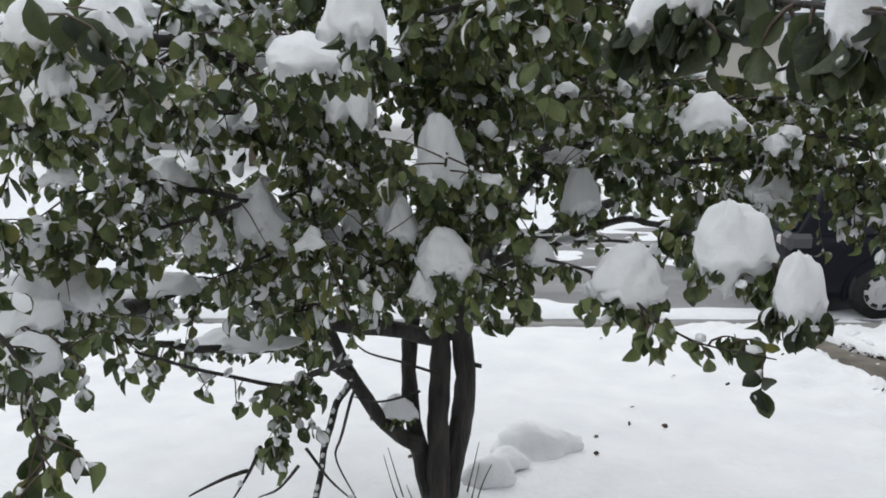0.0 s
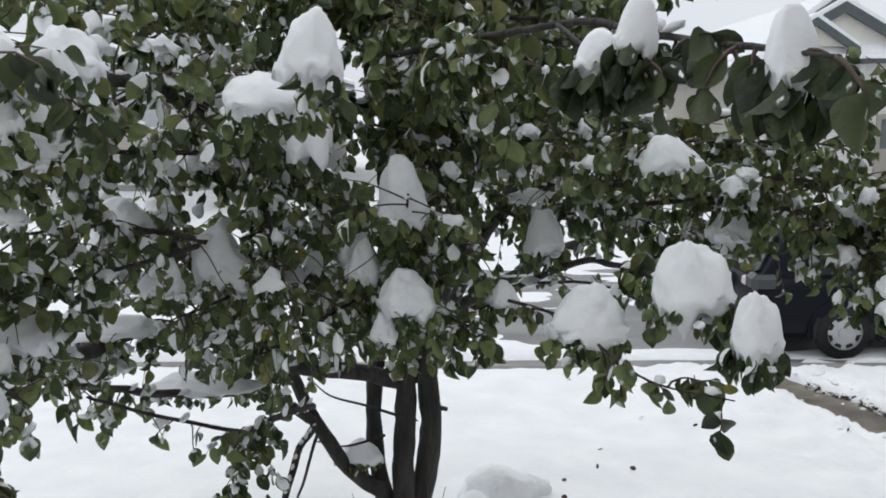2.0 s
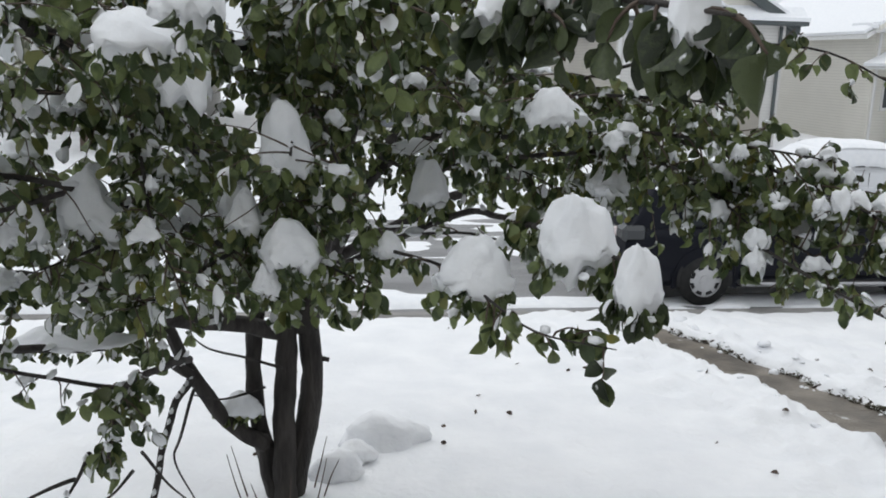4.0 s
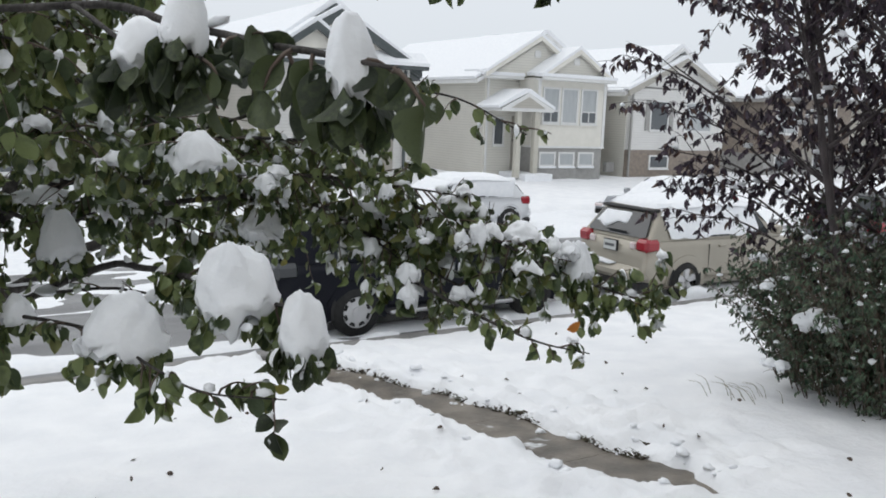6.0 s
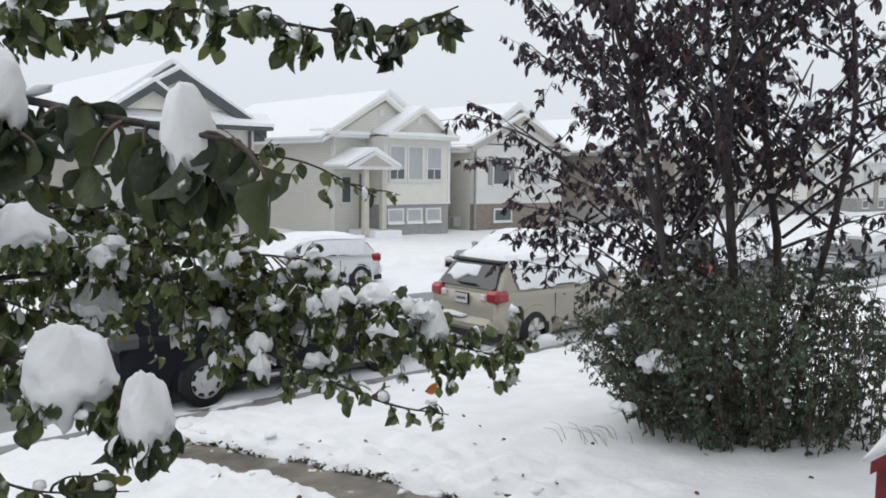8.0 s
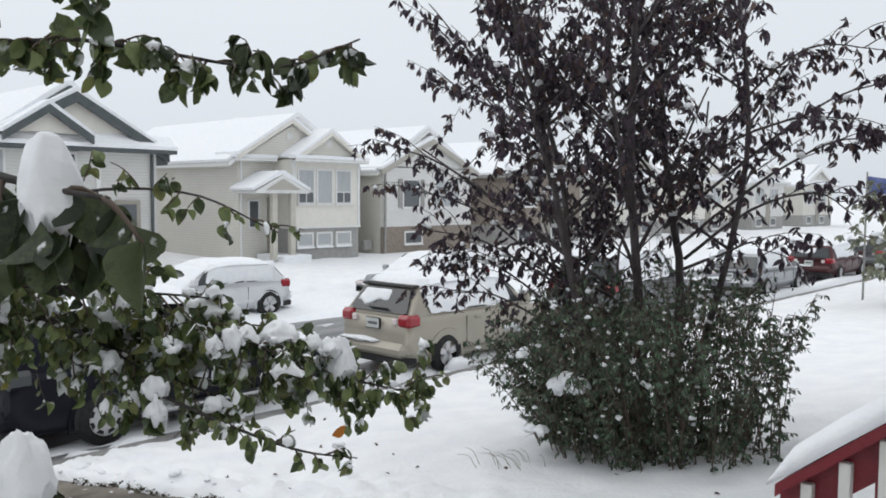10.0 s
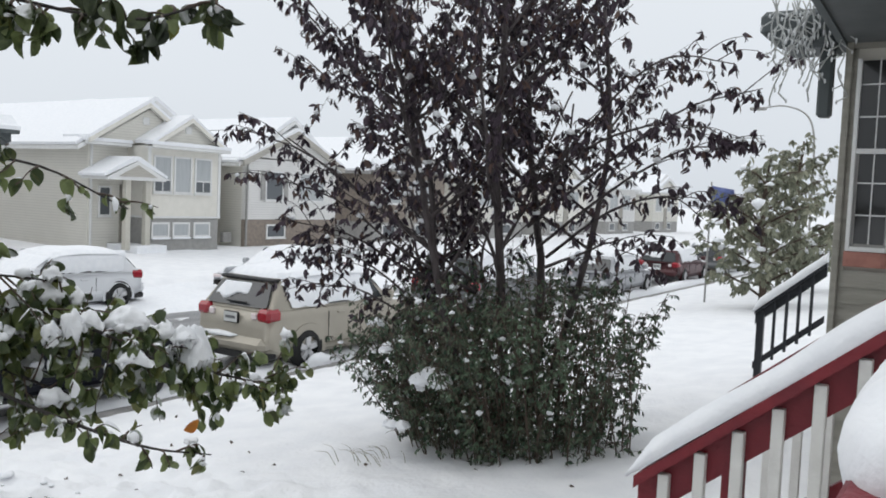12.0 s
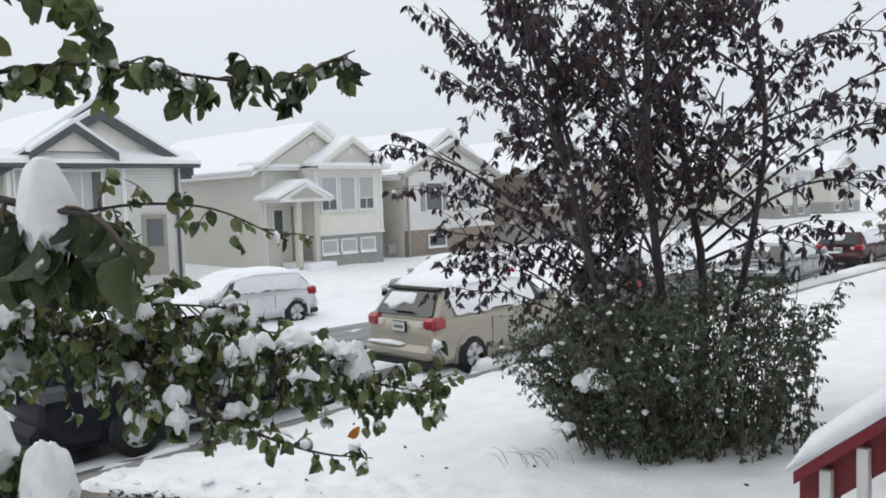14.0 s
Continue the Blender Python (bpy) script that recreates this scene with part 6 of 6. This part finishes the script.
lamp = tagged(new("street_lamp"), "tall grey street lamp with curved arm", "street lamp")
lp = [Vector((52, 9.0, 0.3)), Vector((52, 9.0, 5.0)), Vector((52, 9.1, 7.6)), Vector((52, 9.6, 8.8)), Vector((52, 10.8, 9.3)), Vector((52, 12.0, 9.2))]
raw("pole", *tube_data(smooth_path(lp, 6), 0.07, 0.04, 8, 0), M_STONE, lamp, True)
part("lamp_head", boxed(51.8, 11.8, 9.08, 52.2, 12.7, 9.25, 0.04), M_STONE, lamp)


# ---- porch, stairs and railings ----
porch = tagged(new("porch"), "snow-covered front porch deck", "porch", kind="structure")
part("deck", boxed(-2.5, -2.2, 1.78, 4.2, 0.15, 1.9), M_WHITE, porch)
part("deck_snow", boxed(1.2, -1.0, 1.902, 4.1, 0.14, 2.0, 0.03), M_SNOW, porch)
for k in range(4):
    z = 1.9 - 0.185 * (k + 1)
    part("step", boxed(3.02, 0.15 + 0.27 * k, z - 0.06, 4.1, 0.15 + 0.27 * (k + 1) + 0.02, z, 0.01), M_RED, porch)
    part("step_snow", boxed(3.04, 0.16 + 0.27 * k, z + 0.002, 4.08, 0.15 + 0.27 * (k + 1) + 0.01, z + 0.13, 0.04), M_SNOW, porch)


def stair_rail(x, y0, z0, y1, z1, red, white, label, group, gap=0.122, top_h=0.045, depth=0.14, low=0.72, end_post=True, lower_rail=True, half=0.045, snow=0.10):
    """A sloping guard along y with balusters standing on its near face; z is the hand rail's top."""
    r = tagged(new("stair_railing"), label, "railing", group)
    k = (z1 - z0) / (y1 - y0)
    def bar(name, za, zb, xa, xb, mat, ya=y0, yb=y1):
        pts = [(ya, z0 + k * (ya - y0) + za), (yb, z0 + k * (yb - y0) + za), (yb, z0 + k * (yb - y0) + zb), (ya, z0 + k * (ya - y0) + zb)]
        return part(name, prism(pts, "x", xa, xb), mat, r)
    bar("hand_rail", -top_h, 0, x - half - 0.03, x + half + 0.03, red)
    bar("upper_rail", -top_h - depth, -top_h - 0.002, x - 0.02, x + 0.02, red)
    if lower_rail:
        bar("lower_rail", -low - 0.1, -low, x - 0.02, x + 0.02, red)
    n = int(abs(y1 - y0 - 0.06) / gap)
    for i in range(n + 1):
        y = y1 - 0.1 - gap * i
        if y < y0 + 0.02:
            break
        zt = z0 + k * (y - y0) - top_h - 0.004
        part("baluster", boxed(x - 0.058, y - 0.019, zt - low - 0.1, x - 0.021, y + 0.019, zt - 0.012, 0.003), white, r)
    if end_post:
        part("post", boxed(x - 0.018, y1 - 0.11, z1 - 1.25, x + 0.07, y1 - 0.02, z1 - top_h - 0.004 + abs(k) * 0.02), red, r)
    if not snow:
        return r
    line = [Vector((x, y0 + (y1 + 0.03 - y0) * i / 24, z0 + (z1 - z0) * i / 24)) for i in range(25)]
    vs, fs = [], []
    prof = [(-1.0, 0.0), (-1.15, 0.35), (-0.95, 0.75), (-0.5, 1.0), (0, 1.06), (0.5, 1.0), (0.95, 0.75), (1.15, 0.35), (1.0, 0.0)]
    for i, p in enumerate(line):
        e = min(1.0, 0.25 + (24 - i) / 2.5)
        for u, v in prof:
            g = 1 + 0.16 * noise.noise(Vector((p.y * 4, u, x)))
            vs.append((p.x + u * (half + 0.025) * g, p.y, p.z - 0.012 + v * (snow + 0.012) * e * (1 + 0.22 * noise.noise(Vector((p.y * 3.1, 3, x))))))
    m = len(prof)
    for i in range(24):
        for j in range(m - 1):
            fs.append((i * m + j, i * m + j + 1, (i + 1) * m + j + 1, (i + 1) * m + j))
    fs.append(tuple(range(m)))
    fs.append(tuple(24 * m + j for j in range(m))[::-1])
    ob = raw("rail_snow", vs, fs, M_SNOW, None, True)
    tagged(ob, "rounded ridge of snow along a stair railing", "snow", "snow on railings")
    return r


stair_rail(3.05, 0.28, 2.905, 1.14, 2.205, M_RED, M_WHITE, "dark red stair railing with white balusters under snow", "stair railings", snow=0.078)
stair_rail(4.14, 0.28, 2.99, 1.14, 2.29, M_RED, M_WHITE, "far dark red stair railing with white balusters", "stair railings", snow=0)
stair_rail(12.0, 1.9, 2.535, 2.76, 1.805, M_BLACK, M_BLACK, "black stair railing of the next house, topped with snow", "neighbour's stair railing", gap=0.15, low=0.7, snow=0.12)
part("post", boxed(2.93, 0.17, 1.9, 3.07, 0.30, 2.92, 0.01), M_WHITE, porch)
part("post", boxed(4.03, 0.17, 1.9, 4.17, 0.30, 2.92, 0.01), M_WHITE, porch)
# level guard of the porch, buried in snow
guard = tagged(new("porch_railing"), "level porch railing deep in snow", "railing")
part("hand_rail", boxed(0.9, 0.18, 2.76, 2.93, 0.28, 2.80, 0.01), M_RED, guard)
for i in range(15):
    part("baluster", boxed(0.98 + 0.13 * i, 0.21, 1.95, 1.02 + 0.13 * i, 0.25, 2.76), M_WHITE, guard)
heap = Mass()
for i in range(7):
    heap.add(*snow_lump((1.55 + 0.22 * i, 0.215, 2.82), 0.2, 0.085 + 0.012 * math.sin(i), 0.11 + 0.01 * math.cos(i * 2), i * 3.3, 0.08, 0.9))
tagged(heap.build("rail_snow", M_SNOW), "deep soft snow along the porch railing", "snow", "snow on railings")

# ---- the next house's near wall with window, eave and lights ----
near = tagged(new("neighbour_house"), "grey-beige house with lap siding and gridded window", "house")
near.location = (0.04, 0, -0.035)
part("wall", boxed(5.63, -4.0, 0.9, 11.0, 0.93, 4.5), M_SIDE1, near)
for k in range(35):
    z = 0.95 + 0.101 * k
    prof = [(5.628, z), (5.606, z), (5.617, z + 0.1), (5.628, z + 0.1)]
    spans = ((-2.0, 0.894),) if z + 0.1 < 2.90 or z > 4.12 else ((-2.0, 0.628), (0.868, 0.894))
    for a, b in spans:
        part("siding_board", prism([(p[0], p[1]) for p in prof], "y", a, b), M_BOARD, near)
part("corner_board", boxed(5.585, 0.895, 0.95, 5.70, 0.935, 4.3, 0.006), M_BOARD, near)
win = new("window")
win.parent = near
part("pane", boxed(5.616, 0.65, 3.585, 5.622, 0.845, 4.11), M_SHADEGLASS, win)
part("pane", boxed(5.620, 0.66, 3.02, 5.626, 0.835, 3.57), M_SHADEGLASS, win)
bm = bmesh.new()
box(bm, 5.585, 0.842, 2.985, 5.628, 0.866, 4.118, 0.003)
box(bm, 5.585, 0.630, 2.985, 5.628, 0.650, 4.118, 0.003)
box(bm, 5.578, 0.650, 2.985, 5.628, 0.842, 3.012, 0.003)
box(bm, 5.585, 0.650, 3.562, 5.618, 0.842, 3.592, 0.003)
part("frame", bm, M_TRIM, win)
sash = bmesh.new()
box(sash, 5.603, 0.826, 3.012, 5.624, 0.842, 3.562)
box(sash, 5.603, 0.650, 3.012, 5.624, 0.662, 3.562)
box(sash, 5.603, 0.662, 3.012, 5.624, 0.826, 3.03)
part("sash", sash, M_STONE, win, "grey lower sash")
for za, zb in ((3.03, 3.562), (3.592, 4.118)):
    part("muntin", boxed(5.606, 0.742, za, 5.617, 0.749, zb), M_TRIM, win)
for z in (3.20, 3.39, 3.78, 3.97):
    part("muntin", boxed(5.607, 0.650, z - 0.004, 5.6165, 0.842, z + 0.004), M_TRIM, win)
part("panel", boxed(5.592, 0.64, 2.892, 5.628, 0.872, 2.983, 0.003), M_PEEL, near, "peeling faded red panel under the window")
# eave
part("soffit", prism([(3.0, 4.38), (5.62, 4.215), (5.62, 4.26), (3.0, 4.43)], "y", -4.0, 0.93), M_SOFFIT, near)
part("fascia", boxed(2.96, -4.0, 4.36, 3.0, 0.97, 4.68), M_DTRIM, near)
part("fascia", prism([(3.0, 4.36), (5.75, 4.185), (5.75, 4.46), (3.0, 4.66)], "y", 0.93, 0.97), M_DTRIM, near)
part("gutter", boxed(5.5, 0.99, 4.27, 6.0, 1.42, 4.42, 0.03), M_DTRIM, near)
part("gutter_bracket", boxed(5.52, 0.99, 4.19, 5.9, 1.30, 4.27, 0.02), M_DTRIM, near)
part("downspout", boxed(5.58, 1.0, 3.78, 5.68, 1.08, 4.27, 0.015), M_DTRIM, near)
part("roof_snow", prism([(-4.0, 4.48), (1.0, 4.48), (1.0, 4.62), (0.9, 4.75), (-4.0, 6.3)], "x", 5.5, 11.2), M_SNOW, near, "thick fresh snow")
lights = tagged(new("icicle_lights"), "icicle string lights with white wire under the eave", "string lights")
lr = random.Random(5)
wires, bulbs = Mass(), Mass()
for k in range(18):
    y = 0.96 + 0.36 * k / 17
    x = 5.45 + lr.uniform(-0.08, 0.08)
    p = Vector((x, y, 4.42))
    pts = [p]
    n = lr.choice((4, 5, 6, 8))
    for i in range(n):
        p = p + Vector((lr.uniform(-0.03, 0.03), lr.uniform(-0.035, 0.04), -lr.uniform(0.05, 0.09)))
        pts.append(p)
        q = p + Vector((lr.uniform(-0.04, 0.04), lr.uniform(-0.07, 0.07), -lr.uniform(0.02, 0.05)))
        wires.add(*tube_data([p, q], 0.005, 0.004, 4, 0))
        bulbs.add(*snow_lump(q, 0.007, 0.007, 0.015, i, 0.05, 1.0, ICO1))
    wires.add(*tube_data(smooth_path(pts, 2), 0.005, 0.005, 4, 0))
wires.build("wire", M_CABLE, lights)
bulbs.build("bulb", M_BULB, lights)["kind"] = "stuff"

flag = tagged(new("banner"), "blue cloth banner hanging by a tree down the street", "banner")
cloth = [(25.0 + 0.05 * math.sin(i * 1.1 + j), 7.1 - 0.13 * i, 3.83 - 0.13 * j - 0.02 * i) for i in range(6) for j in range(5)]
cf = [(i * 5 + j, i * 5 + j + 1, (i + 1) * 5 + j + 1, (i + 1) * 5 + j) for i in range(5) for j in range(4)]
cb = raw("cloth", cloth, cf, M_FLAG, flag, True)
cb.modifiers.new("thickness", "SOLIDIFY").thickness = 0.02
raw("pole", *tube_data([Vector((25.02, 7.12, 0.4)), Vector((25.02, 7.12, 2.4)), Vector((25.02, 7.12, 3.95))], 0.03, 0.025, 8, 0), M_STONE, flag, True)

# own house behind the camera
wall_s = tagged(part("wall_south", boxed(-8, -2.6, 0.9, 4.4, -2.3, 5.0), M_SIDE1), "grey-beige lap siding wall behind the porch", "wall", kind="structure")

crumbs = Mass()
soil = Mass()
blades = Mass()
WY = [3.5, 4.3, 5.3, 6.57, 7.9, 9.7]
WX = [4.3, 4.22, 4.12, 4.0, 3.74, 3.5]
for k in range(70):
    y = dr.uniform(3.6, 9.3)
    side = dr.choice((-1, 1, 1))
    x = float(np.interp(y, WY, WX)) + side * abs(dr.gauss(0.36, 0.12))
    s = min(0.06, 0.008 + dr.expovariate(75))
    crumbs.add(*snow_lump((x, y, max(yard_z(x, y), walk_z(x, y)) + 0.25 * s), s * dr.uniform(1.0, 1.7), s * dr.uniform(0.9, 1.4), s * 0.75, k * 1.7, 0.45, 0.6, ICO2))
# wet soil and flattened lawn grass bared along the far edge of the walk
for k in range(11000):
    y = dr.uniform(3.8, 9.2)
    if noise.noise(Vector((y * 1.6, 2.0, 7.0))) < -0.12:
        continue
    x = float(np.interp(y, WY, WX)) + dr.uniform(0.2, 0.55)
    up = yard_z(x, y) - walk_z(x, y)
    if not -0.02 < up < 0.035 + 0.03 * noise.noise(Vector((x * 9, y * 9, 1))):
        continue
    z = max(yard_z(x, y), walk_z(x, y))
    if dr.random() < 0.45:
        s = dr.uniform(0.005, 0.014)
        soil.add(*snow_lump((x, y, z + 0.2 * s), s * 1.5, s * 1.2, s * 0.8, k * 0.7, 0.5, 0.6, ICO1))
    else:
        p = Vector((x, y, z))
        d = Vector((dr.uniform(-1, 0.4), dr.uniform(-0.8, 0.8), dr.uniform(0.1, 0.8))) * dr.uniform(0.02, 0.05)
        blades.add(*tube_data([p, p + d, p + d * 1.7 + Vector((0, 0, -0.012))], 0.0028, 0.001, 4, 0))
tagged(soil.build("soil", M_SOIL), "dark wet soil bared along the walk's edge", "soil", kind="stuff")
tagged(blades.build("lawn_grass", M_LAWN), "flattened dark lawn grass at the walk's edge", "grass", kind="stuff")
tagged(crumbs.build("snow_crumbs", M_SNOW), "broken lumps of shovelled snow beside the walk", "snow", kind="stuff")

# small dark leaves fallen on the snow
fallen = Mass()
for k in range(60):
    x, y = dr.uniform(-1, 8), dr.uniform(2.2, 9)
    if abs(walk_distance(x, y)) < 0.4:
        continue
    pts, faces = dr.choice(SHAPES)
    mm = leaf_matrix(Vector((x, y, yard_z(x, y) + 0.012)), Vector((dr.uniform(-1, 1), dr.uniform(-1, 1), 0.1)), dr.uniform(0.03, 0.06), dr)
    fallen.add([mm @ p for p in pts], faces)
tagged(fallen.build("fallen_leaves", M_TWIG), "dead leaves scattered on the snow", "leaves", kind="stuff")
